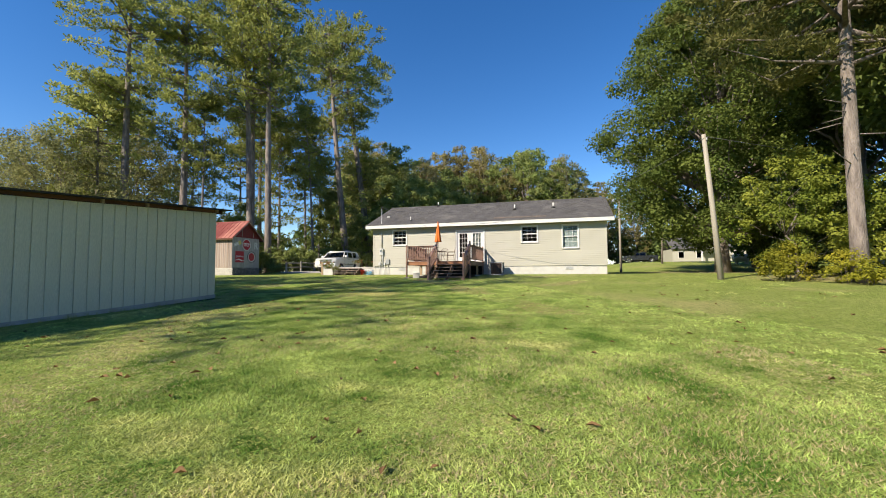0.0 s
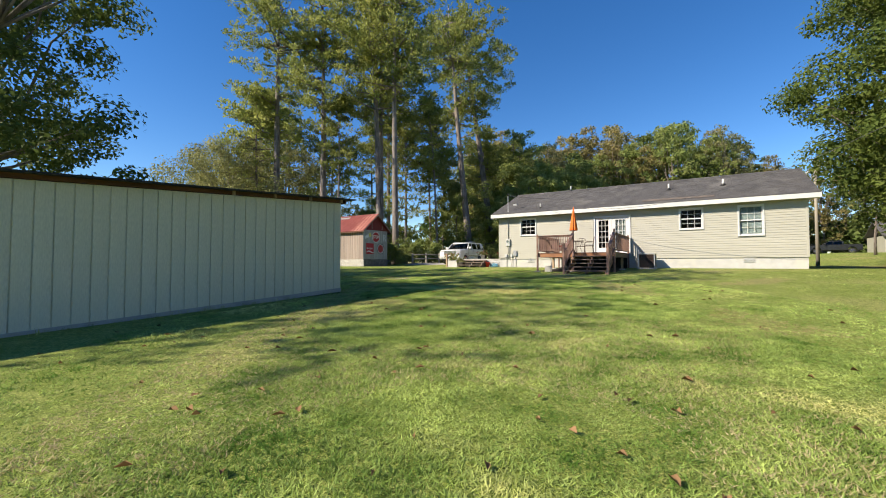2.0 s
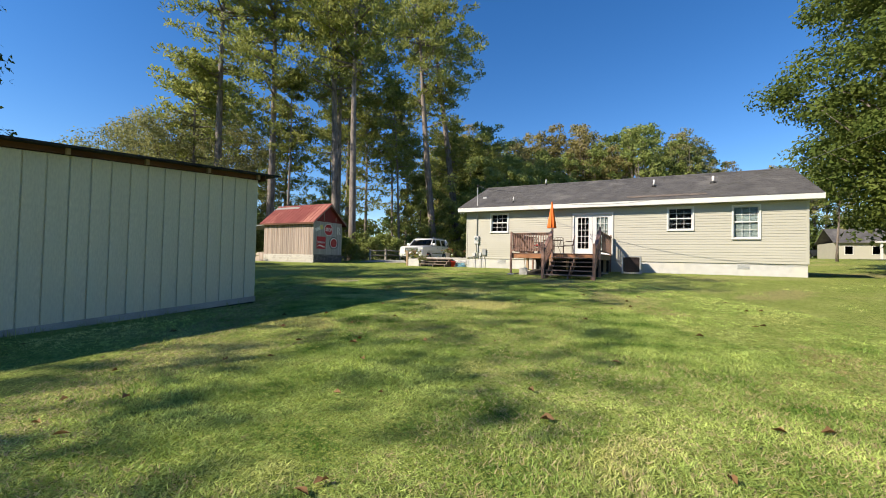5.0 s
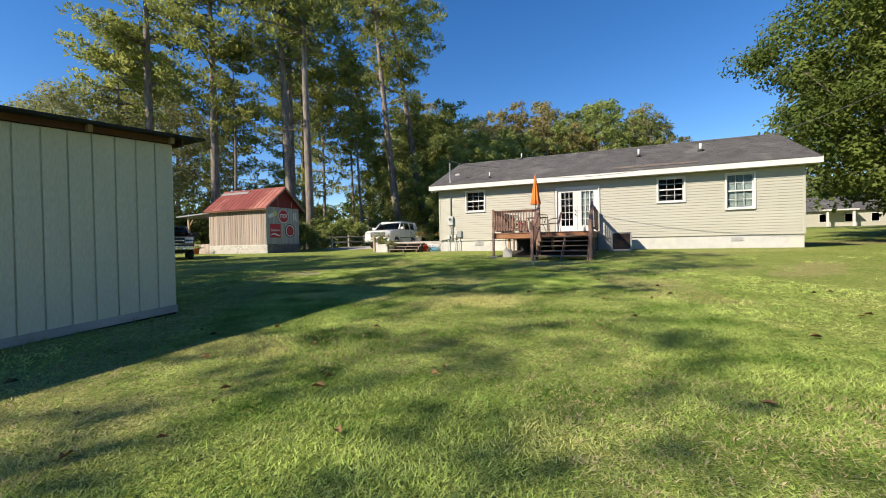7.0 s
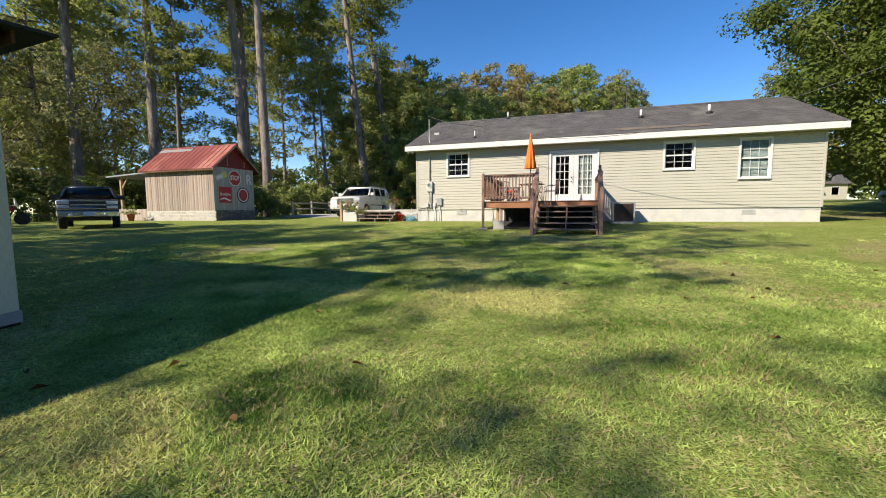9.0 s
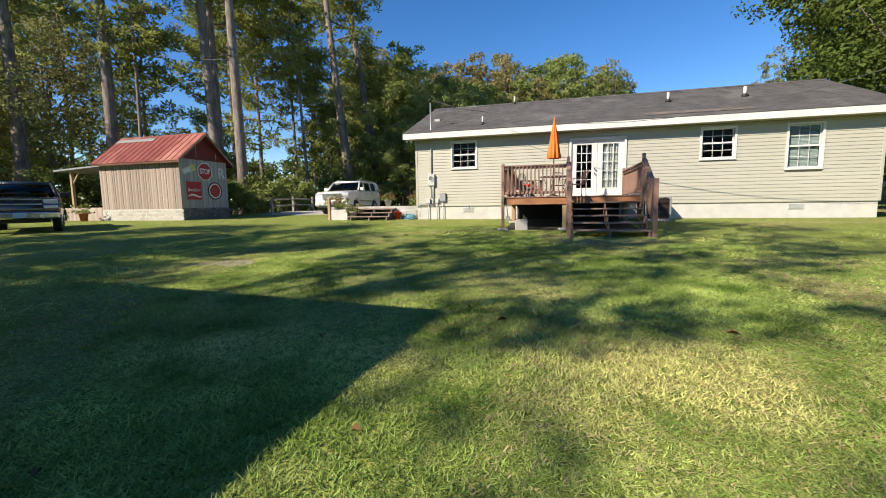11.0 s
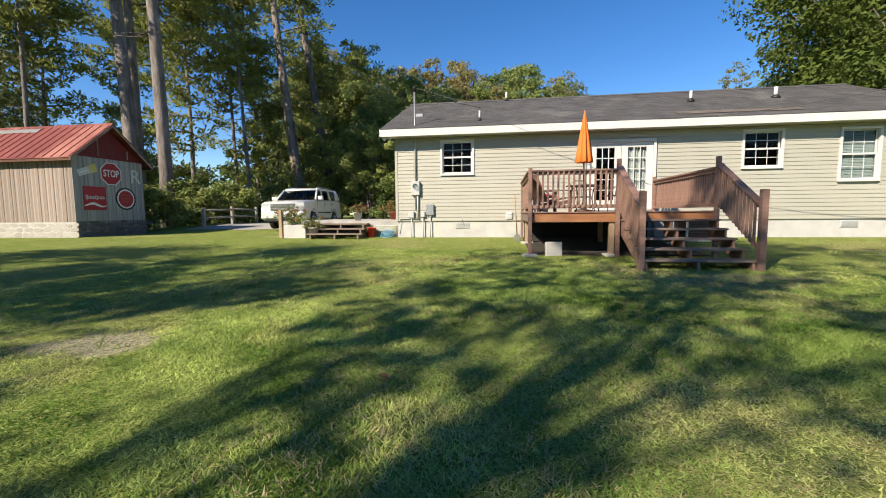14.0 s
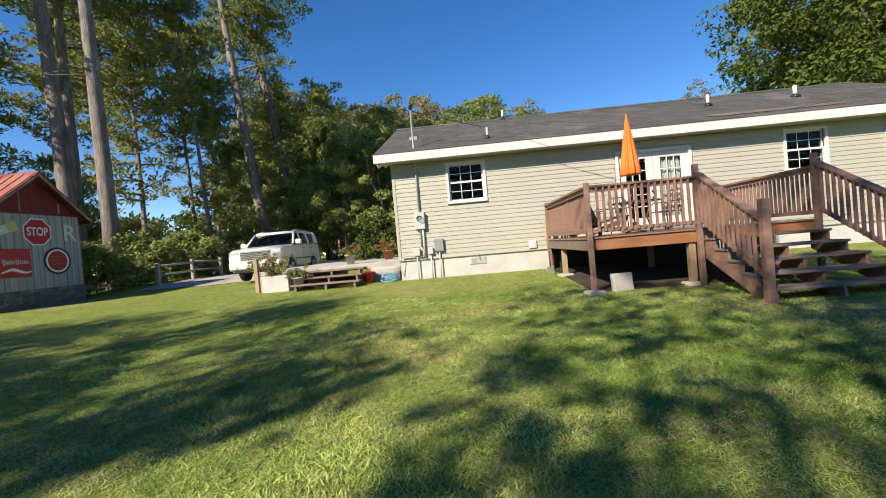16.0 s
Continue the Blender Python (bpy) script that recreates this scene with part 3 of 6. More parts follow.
def french_door(house, kind, x0, x1, z0, z1):
    d = part("french_door", boxes((x0 - 0.03, x0 + 0.05, -0.05, 0.12, z0, z1 + 0.05), (x1 - 0.05, x1 + 0.03, -0.05, 0.12, z0, z1 + 0.05), (x0 + 0.05, x1 - 0.05, -0.05, 0.12, z1 - 0.04, z1 + 0.05), (x0 + 0.05, x1 - 0.05, -0.08, 0.12, z0 - 0.04, z0 + 0.03)), "white", house, "white French door pair with divided glass")
    c = (x0 + x1) / 2
    for a, b in ((x0 + 0.055, c - 0.005), (c + 0.005, x1 - 0.055)):
        s, lo, hi = 0.19, z0 + 0.30, z1 - 0.20
        leaf = part("door_leaf", boxes((a, a + s, 0.02, 0.065, z0 + 0.035, z1 - 0.045), (b - s, b, 0.02, 0.065, z0 + 0.035, z1 - 0.045), (a + s, b - s, 0.02, 0.065, z0 + 0.035, lo), (a + s, b - s, 0.02, 0.065, hi, z1 - 0.045)), "white", d)
        nx, nz = 3, 5
        gx, gz = (b - a - 2 * s) / nx, (hi - lo) / nz
        for i in range(nx):
            for j in range(nz):
                p = part("pane", boxes((a + s + i * gx + 0.012, a + s + (i + 1) * gx - 0.012, 0.04, 0.046, lo + j * gz + 0.012, lo + (j + 1) * gz - 0.012)), "glass", leaf)
                p.visible_shadow = False
        bm = bmesh.new()
        for i in range(nx + 1):
            x = a + s + i * gx
            box(bm, x - 0.0125, x + 0.0125, 0.026, 0.06, lo, hi)
        for j in range(nz + 1):
            for i in range(nx):
                box(bm, a + s + i * gx + 0.0125, a + s + (i + 1) * gx - 0.0125, 0.028, 0.058, lo + j * gz - 0.0125, lo + j * gz + 0.0125)
        part("muntin", bm, "white", leaf)
    part("threshold", boxes((x0, x1, -0.12, -0.081, z0 - 0.05, z0 + 0.0)), "grey", d)
    for z in (1.80, 1.98):
        part("door_handle", lathe(bmesh.new(), [(0.012, 0.02), (0.012, -0.03), (0.03, -0.035), (0.028, -0.07), (0.01, -0.08)], (c - 0.09, 0, z), 12, "y"), "black", d, "dark round door knob")
    bm = bmesh.new()
    pts = [(c + 0.2 + i * 0.03, 0.13 + 0.025 * math.sin(i * 1.7)) for i in range(21)]
    prism(bm, pts + [(x, y + 0.006) for x, y in pts[::-1]], z0 + 0.2, z1 - 0.1, "z")
    part("curtain", bm, "curtain", d, "pale sheer curtain behind door glass")


build_house()

# ---- deck and stairs ----
DX0, DX1, DY, DZ = 4.38, 8.55, -4.24, 0.86
SX0, SX1, SY = 6.45, 8.45, -5.98


def build_deck():
    deck = thing("deck", pose(0, 0, 0), "raised brown-stained wooden deck with railings and open stairs", "deck")
    g = lambda x, y: ground(x, y)
    part("rim_joist", boxes((DX0, DX1, DY, DY + 0.04, DZ - 0.25, DZ - 0.03), bevel=0.004), "joist", deck, "orange-brown front rim joist")
    for x in (DX0, DX1 - 0.04):
        part("rim_joist", boxes((x, x + 0.04, DY + 0.041, -0.03, DZ - 0.25, DZ - 0.03)), "tread", deck)
    bm = bmesh.new()
    for i in range(1, 10):
        x = DX0 + i * (DX1 - DX0) / 10
        box(bm, x - 0.02, x + 0.02, DY + 0.05, -0.05, DZ - 0.24, DZ - 0.03)
    part("joists", bm, "deck", deck)
    # Black panel added over the foundation to stand for the shade below the deck.
    part("skirt_board", boxes((DX0 + 0.1, DX1 - 0.1, -0.06, -0.032, -0.05, DZ - 0.26)), "tarshade", deck, "black panel added for the shade under the deck")
    w = 0.14
    plank = finish(boxes((DX0 - 0.03, DX1 + 0.03, 0, w - 0.006, -0.03, 0), bevel=0.004), "deck_board", "deck")
    y = DY - 0.03
    while y + w < -0.03:
        piece("deck_board", plank, deck, pose(0, y, DZ))
        y += w
    post = lambda x, y, z1, mt="deck", s=0.045: part("post", boxes((x - s, x + s, y - s, y + s, g(x, y) - 0.2, z1), bevel=0.006), mt, deck)
    post(DX0 + 0.02, DY - 0.05, 1.90)
    post(SX0 - 0.05, DY - 0.05, 2.06)
    post(SX1 + 0.06, DY - 0.05, 2.06)
    post(DX0 + 0.02, -0.35, 1.90, "deck")
    post(DX1, -0.25, 1.95)
    for x, y in ((DX0 + 0.1, -1.7), (SX0 - 0.15, DY + 0.1), (DX1 - 0.1, -1.8), (6.6, -1.7)):
        part("support_post", boxes((x - 0.06, x + 0.06, y - 0.06, y + 0.06, g(x, y) + 0.05, DZ - 0.25), bevel=0.006), "postwood", deck, "unpainted timber support post")
    for x in (SX0 - 0.05, SX1 + 0.06):
        part("newel", boxes((x - 0.055, x + 0.055, SY - 0.06, SY + 0.06, g(x, SY) - 0.1, 1.24), bevel=0.006), "deck", deck)
    bal = finish(boxes((-0.021, 0.021, -0.021, 0.021, 0, 0.85), bevel=0.003), "baluster", "deck")

    def rail(x0, y0, x1, y1, z0, z1):
        """Top and bottom rails with balusters between two points; z is the walking level."""
        a, b = Vector((x0, y0, z0)), Vector((x1, y1, z1))
        d = b - a
        side = Vector((0, 0, 1)).cross(Vector((d.x, d.y, 0)).normalized())
        for lo, hi, t in ((0.94, 0.98, 0.07), (0.86, 0.94, 0.02), (0.08, 0.16, 0.02)):
            bm = bmesh.new()
            q = []
            for p in (a, b):
                q.append([bm.verts.new(p + side * s * t + Vector((0, 0, h))) for s, h in ((-1, lo), (1, lo), (1, hi), (-1, hi))])
            bm.faces.new(q[0])
            bm.faces.new(q[1][::-1])
            for k in range(4):
                bm.faces.new((q[0][k], q[1][k], q[1][(k + 1) % 4], q[0][(k + 1) % 4]))
            part("handrail" if lo > 0.9 else "rail", bm, "deck", deck)
        n = max(2, round(Vector((d.x, d.y, 0)).length / 0.118))
        for i in range(1, n):
            p = a + d * i / n + side * -0.042
            piece("baluster", bal, deck, pose(p.x, p.y, p.z + 0.10))

    rail(DX0 + 0.07, DY - 0.05, SX0 - 0.1, DY - 0.05, DZ, DZ)
    rail(DX0 + 0.02, DY, DX0 + 0.02, -0.4, DZ, DZ)
    rail(DX1, DY, DX1, -0.3, DZ, DZ)
    zt = ground(SX0, SY) + 0.28
    rail(SX0 - 0.05, DY - 0.1, SX0 - 0.05, SY + 0.06, DZ + 0.06, zt)
    rail(SX1 + 0.06, DY - 0.1, SX1 + 0.06, SY + 0.06, DZ + 0.06, zt)
    zg = ground(7.5, SY)
    n = 6
    rise, run = (DZ - zg) / n, (DY - 0.03 - SY - 0.02) / (n - 1)
    for i in range(1, n):
        z, y = DZ - i * rise, DY - 0.03 - i * run
        part("tread", boxes((SX0 + 0.005, SX1 - 0.005, y - 0.03, y + run + 0.02, z - 0.04, z), bevel=0.006), "tread", deck, "weathered brown stair tread")
    for x in (SX0 + 0.05, (SX0 + SX1) / 2, SX1 - 0.05):
        prof = []
        for i in range(1, n):
            z, y = DZ - i * rise - 0.041, DY - 0.03 - i * run
            prof += [(y + run, z), (y, z)]
        prof += [(SY - 0.02, zg - 0.05), (SY + 0.28, zg - 0.05), (DY, DZ - rise - 0.35), (DY, DZ - rise - 0.041)]
        part("stringer", prism(bmesh.new(), prof, x - 0.02, x + 0.02), "deck", deck)
    return deck


build_deck()

# ---- white storage building ----
SHED_TURN = 4.6


def build_storage():
    b = thing("storage_building", pose(1.88, -16.8, 0, 0, 0, -SHED_TURN), "long off-white ribbed storage building with black-edged flat roof", "outbuilding")
    L, W = 13.0, 6.5
    top0, slope = 2.36, -0.055
    prof = lambda h: [(0, -0.62), (-L, -1.45), (-L, top0 + slope * L + h), (0, top0 + h)]
    wall = part("side_wall", prism(bmesh.new(), prof(0), -0.12, -0.026), "shedwall", b)
    part("far_wall", prism(bmesh.new(), prof(0.3), -W, -W + 0.12), "shedwall", b)
    part("end_wall", boxes((-W + 0.12, -0.12, -0.12, 0, -0.9, top0)), "shedwall", b)
    part("end_wall", boxes((-W + 0.12, -0.12, -L, -L + 0.12, -1.6, top0 + slope * L)), "shedwall", b)
    y, rng = 0.0, random.Random(3)
    while y > -L + 0.3:
        z0 = -0.60 + 0.0638 * y
        z1 = top0 + slope * (-y) - 0.01
        bm = prism(bmesh.new(), [(-0.305 + 0.009, z0 - 0.0638 * 0.305 - rng.uniform(0, 0.03)), (-0.305 + 0.009, z1 + slope * 0.305), (-0.009, z1), (-0.009, z0 - rng.uniform(0, 0.03))], -0.0258, rng.uniform(0.0, 0.004))
        bmesh.ops.bevel(bm, geom=list(bm.edges), offset=0.007, segments=1, affect='EDGES')
        piece("panel", finish(bm, "panel", "shedwall"), wall, pose(0, y, 0))
        y -= 0.305
    part("roof", prism(bmesh.new(), [(0.45, top0 + 0.165), (-L - 0.3, top0 + 0.165 + slope * (L + 0.7)), (-L - 0.3, top0 + 0.13 + slope * (L + 0.7)), (0.45, top0 + 0.13)], -W - 0.3, 0.27), "tarshade", b, "black flat roof sheet")
    part("base_sill", prism(bmesh.new(), [(0.0, -0.57), (-L, -0.57 - 0.0638 * L), (-L, -0.70 - 0.0638 * L), (0.0, -0.70)], 0.0045, 0.03), "concrete", b, "pale concrete base strip")
    # Dark strip added below the wall; its colour stands for soil and shade.
    part("footing", prism(bmesh.new(), [(0.0, -0.64), (-L, -0.64 - 0.0638 * L), (-L, -1.9), (0.0, -1.1)], -0.119, -0.03), "soilshade", b, "dark recessed strip for soil and shade under the wall")
    part("top_plate", prism(bmesh.new(), [(0.02, top0 + 0.115), (-L, top0 + 0.115 + slope * L), (-L, top0 + slope * L + 0.01), (0.02, top0 + 0.01)], -0.10, 0.03), "rustwood", b, "rusty brown timber plate under the roof")
    for y in (-0.06, -1.28, -2.5, -3.72):
        z = top0 + slope * -y
        part("rafter_tail", boxes((0.031, 0.12, y - 0.03, y + 0.03, z + 0.0, z + 0.125)), "postwood", b, "raw timber rafter end")
    part("fascia", boxes((-W, 0.12, 0.10, 0.13, top0 - 0.02, top0 + 0.14)), "rustwood", b, "rusty red-brown fascia board")
    return b


build_storage()

# Bare soil sheet whose near-black colour includes the deck's shade.
soil_bed = new("soil", finish(prism(bmesh.new(), [(-0.02, 0.014), (DY + 0.1, ground(6, DY + 0.1) + 0.014), (DY + 0.1, ground(6, DY + 0.1) - 0.1), (-0.02, -0.1)], DX0 + 0.05, DX1 - 0.05), "soil", "soilshade"))
tagged(soil_bed, "bare soil under the raised deck, darkened for its shade", "soil", kind="structure")


# ---- barn with signs ----
BX0, BX1, BY0, BY1, BEAVE, BPEAK = -18.85, -13.16, -0.09, 3.16, 3.33, 4.74


def build_barn():
    barn = thing("barn", pose(0, 0, 0), "small weathered board barn with red metal roof and stone footing", "barn")
    mid = (BY0 + BY1) / 2
    part("wall_frame", boxes((BX0 + 0.05, BX1 - 0.05, BY0 + 0.06, BY0 + 0.12, 0, BEAVE), (BX1 - 0.12, BX1 - 0.06, BY0 + 0.12, BY1 - 0.12, 0, BEAVE), (BX0 + 0.06, BX0 + 0.12, BY0 + 0.12, BY1 - 0.12, 0, BEAVE), (BX0 + 0.05, BX1 - 0.05, BY1 - 0.12, BY1 - 0.06, 0, BEAVE)), "dark", barn)
    side = part("side_wall", boxes((BX0 + 0.03, BX1 - 0.03, BY0 + 0.04, BY0 + 0.055, 0.6, BEAVE)), "barnwood", barn)
    rng = random.Random(8)

    def boards(parent, n, a, b, z0, z1, along, other, mt):
        ms = [finish(boxes((0.0, 1.0, -0.022, 0.0, 0, 1), bevel=0.003), "plank", mt) for _ in range(3)]
        cuts = [rng.uniform(0.6, 1.5) for _ in range(n)]
        u = a
        for i in range(n):
            w = (b - a) * cuts[i] / sum(cuts)
            zz0, zz1 = z0 - rng.uniform(0, 0.04), z1
            s = Matrix.Diagonal((w - rng.uniform(0.003, 0.02), rng.uniform(0.7, 1.2), zz1 - zz0, 1))
            piece("plank", rng.choice(ms), parent, (pose(u, other, zz0) if along == "x" else pose(other, u, zz0, 0, 0, 90)) @ s)
            u += w

    boards(side, 26, BX0, BX1, 0.62, BEAVE, "x", BY0 + 0.03, "barnwood")
    gable = part("gable_wall", boxes((BX1 - 0.055, BX1 - 0.04, BY0 + 0.03, BY1 - 0.03, 0.6, BEAVE)), "paleboard", barn)
    boards(gable, 15, BY0, BY1, 0.66, BEAVE, "y", BX1 - 0.03, "paleboard")
    part("gable_infill", prism(bmesh.new(), [(BY0, BEAVE), (BY1, BEAVE), (mid, BPEAK - 0.12)], BX1 - 0.05, BX1 - 0.03), "redboard", barn, "dark red gable boarding")
    for y in (1.05, 2.42):
        part("gable_stud", boxes((BX1 - 0.029, BX1 - 0.005, y - 0.022, y + 0.022, BEAVE, BPEAK - 0.20 - abs(y - mid) * 0.87)), "barnwood", barn)
    part("gable_plate", boxes((BX1 - 0.029, BX1 + 0.0, BY0, BY1, BEAVE - 0.03, BEAVE + 0.07)), "redboard", barn)
    # footing of stones
    foot = part("footing", boxes((BX0, BX1 - 0.02, BY0 + 0.0, BY0 + 0.15, -0.2, 0.62)), "mortar", barn, "pale mortared field stone footing")
    foot_2 = part("footing", boxes((BX1 - 0.15, BX1 - 0.0, BY0 + 0.02, BY1, -0.2, 0.66)), "darkstone", barn, "dark grey block footing under the gable")
    ms = []
    for k in range(6):
        bm = bmesh.new()
        q = [(math.cos(j * math.tau / 7) * rng.uniform(0.85, 1.2), math.sin(j * math.tau / 7) * rng.uniform(0.85, 1.15)) for j in range(7)]
        prism(bm, [(max(-1, min(1, u)), max(-1, min(1, v))) for u, v in q], -1, 0.2, "y")
        back = [v for v in bm.verts if v.co.y < 0]
        for v in back:
            v.co.x *= 0.88
            v.co.z *= 0.88
        ms.append((finish(bm.copy(), "stone", "stone"), finish(bm, "stone", "darkstone")))
    for along, a, b, o in (("x", BX0 + 0.1, BX1 - 0.1, BY0), ("y", BY0 + 0.1, BY1 - 0.1, BX1)):
        for row, hz in enumerate((0.20, 0.17, 0.15)):
            u = a + rng.uniform(0, 0.12)
            while u < b:
                w = rng.uniform(0.2, 0.52)
                z = 0.1 + (0, 0.21, 0.39)[row] + rng.uniform(-0.02, 0.02)
                m = pose(u + w / 2, o, z, 0, rng.uniform(-8, 8)) if along == "x" else pose(o, u + w / 2, z, 0, rng.uniform(-8, 8), 90)
                piece("stone", rng.choice(ms)[along == "y"], foot_2 if along == "y" else foot, m @ Matrix.Diagonal((w * 0.54, rng.uniform(0.003, 0.010), hz * 0.56, 1)))
                u += w + 0.01
    # roof of ribbed sheets
    over, ex = 0.28, 0.30
    s = (BPEAK - BEAVE) / (mid - BY0)
    for sgn, y0 in ((1, BY0), (-1, BY1)):
        ye, ze = y0 - sgn * over, BEAVE - s * over + 0.10
        roof = part("roof_slope", prism(bmesh.new(), [(ye, ze), (mid, BPEAK + 0.06), (mid, BPEAK + 0.02), (ye, ze - 0.04)], BX0 - 0.25, BX1 + ex), "redtin", barn, "faded red ribbed metal sheet roof")
        bm = bmesh.new()
        L = math.hypot(mid - ye, BPEAK + 0.06 - ze)
        ang = math.degrees(math.atan2(BPEAK + 0.06 - ze, abs(mid - ye)))
        prism(bm, [(-0.028, 0), (-0.012, 0.022), (0.012, 0.022), (0.028, 0)], 0, L, "y")
        me = finish(bm, "roof_rib", "redtin")
        x = BX0 - 0.22
        while x < BX1 + ex:
            piece("roof_rib", me, roof, pose(x, ye, ze + 0.002, ang, 0, 0) if sgn > 0 else pose(x, ye, ze + 0.002, ang, 0, 180))
            x += 0.41
        part("rake_board", prism(bmesh.new(), [(ye, ze - 0.045), (mid, BPEAK + 0.015), (mid, BPEAK - 0.08), (ye, ze - 0.13)], BX1 + ex - 0.03, BX1 + ex), "barnwood", barn)
        part("eave_board", boxes((BX0 - 0.2, BX1 + ex - 0.031, min(ye + sgn * 0.02, ye + sgn * 0.05), max(ye + sgn * 0.02, ye + sgn * 0.05), ze - 0.15, ze - 0.02)), "rustwood", barn)
    part("ridge_cap", prism(bmesh.new(), [(mid - 0.16, BPEAK - 0.08), (mid, BPEAK + 0.10), (mid + 0.16, BPEAK - 0.08), (mid, BPEAK + 0.07)], BX0 - 0.26, BX1 + ex + 0.01), "redtin", barn)
    part("bare_patch", prism(bmesh.new(), [(mid - 0.36, BPEAK - 0.235), (mid - 0.17, BPEAK - 0.075), (mid - 0.17, BPEAK - 0.05), (mid - 0.36, BPEAK - 0.205)], BX0 - 0.2, BX0 + 2.6), "grey", barn, "bare metal strip along the roof ridge")
    # lean-to with post
    part("lean_to_roof", prism(bmesh.new(), [(-22.6, 2.88), (BX0 - 0.1, 3.06), (BX0 - 0.1, 3.14), (-22.6, 2.98)], 0.0, 3.4, "y"), "grey", barn, "low lean-to roof beside the barn")
    for x in (-21.6,):
        for y in (0.3, 3.1):
            part("lean_to_post", boxes((x - 0.07, x + 0.07, y - 0.07, y + 0.07, -0.1, 2.9)), "postwood", barn)
    part("lean_to_brace", prism(bmesh.new(), [(-21.5, 2.25), (-21.0, 2.9), (-20.9, 2.9), (-21.5, 2.15)], 0.27, 0.33, "y"), "postwood", barn)
    part("lean_to_floor", boxes((-22.2, BX0 - 0.1, 0.2, 3.2, -0.1, 0.75)), "barnwood", barn, "grey board porch base")
    return barn


build_barn()

# ---- trees and plants ----
def leaf_faces(centres, normals, length, width, rng, sides=4):
    """Leaves: one diamond, or one triangle, at each centre, lying across its normal."""
    n = len(centres)
    r = rng.normal(size=(n, 3))
    a = np.cross(normals, r)
    a /= np.linalg.norm(a, axis=1, keepdims=True) + 1e-9
    b = np.cross(normals, a)
    b /= np.linalg.norm(b, axis=1, keepdims=True) + 1e-9
    s = rng.uniform(0.7, 1.3, (n, 1))
    tips = [centres - a * length * s, centres + b * width * s, centres + a * length * s, centres - b * width * s]
    if sides == 3:
        tips = [centres - a * length * s, centres + (a * length * 0.7 + b * width) * s, centres + (a * length * 0.7 - b * width) * s]
    return np.stack(tips, axis=1).reshape(-1, 3), np.arange(n * sides).reshape(n, sides)


def clumps(centres, radii, per, length, width, rng, flat=0.7, up=0.5, sides=4):
    c = np.repeat(np.asarray(centres), per, axis=0)
    r = np.repeat(np.asarray(radii), per)[:, None]
    d = rng.normal(size=c.shape)
    d /= np.linalg.norm(d, axis=1, keepdims=True)
    p = c + d * r * rng.uniform(0.25, 1.0, (len(c), 1)) ** 0.6 * np.array([1, 1, flat])
    nrm = d * 0.9 + rng.normal(size=c.shape) * 0.5 + np.array([0, 0, up])
    return leaf_faces(p, nrm, length, width, rng, sides)


def crooked(rng, a, b, k, wob):
    pts = []
    for i in range(k + 1):
        t = i / k
        pts.append(Vector(a).lerp(Vector(b), t) + Vector(rng.normal(size=3) * wob * math.sin(t * math.pi)))
    return pts


def broadleaf(name, seed, H, R, base, material, label, n=70, per=60, leaf=0.16, trunk_r=0.25, narrow=0.0, category="tree", fine=1.0):
    """A branching tree: tapered trunk, limbs, and a crown of leaf clumps at the limbs' ends and along them."""
    rng = np.random.default_rng(seed)
    tree = thing(name, pose(0, 0, 0), label, category)
    bm = bmesh.new()
    top = Vector((rng.normal() * 0.4, rng.normal() * 0.4, H * 0.8))
    spine = crooked(rng, (0, 0, -0.3), top, 6, 0.25)
    tube(bm, spine, [trunk_r * (1.25 if i == 0 else 1 - i / 7.5) for i in range(7)], 9)
    centres, radii = [], []
    for i in range(n):
        t = rng.uniform(0, 1)
        z = base + (H - base) * (t ** 0.9)
        f = math.sin(math.pi * min(0.98, (0.12 + 0.86 * t) ** (0.75 + narrow))) ** 0.65
        ang = rng.uniform(0, math.tau)
        rad = R * f * rng.uniform(0.45, 1.0) ** 0.5 * rng.uniform(0.8, 1.12)
        end = Vector((math.cos(ang) * rad, math.sin(ang) * rad, z))
        if i % 3 == 0:
            s = spine[min(5, max(1, int(6 * z / H * 0.8)))]
            q = crooked(rng, s, end, 3, 0.3)
            tube(bm, q, [trunk_r * 0.28, trunk_r * 0.18, trunk_r * 0.1, 0.015], 5)
            for w in (0.55, 0.75):
                centres.append(Vector(s).lerp(end, w) + Vector(rng.normal(size=3) * 0.3))
                radii.append(R * 0.14 * rng.uniform(0.7, 1.2))
        centres.append(end)
        radii.append(R * rng.uniform(0.13, 0.24) * fine)
    part("trunk", bm, "bark", tree)
    v, f = clumps([tuple(c) for c in centres], radii, per, leaf, leaf * 0.62, rng, sides=3)
    ob = new("crown", cloud("crown", v, f, material))
    ob.parent = tree
    return tree


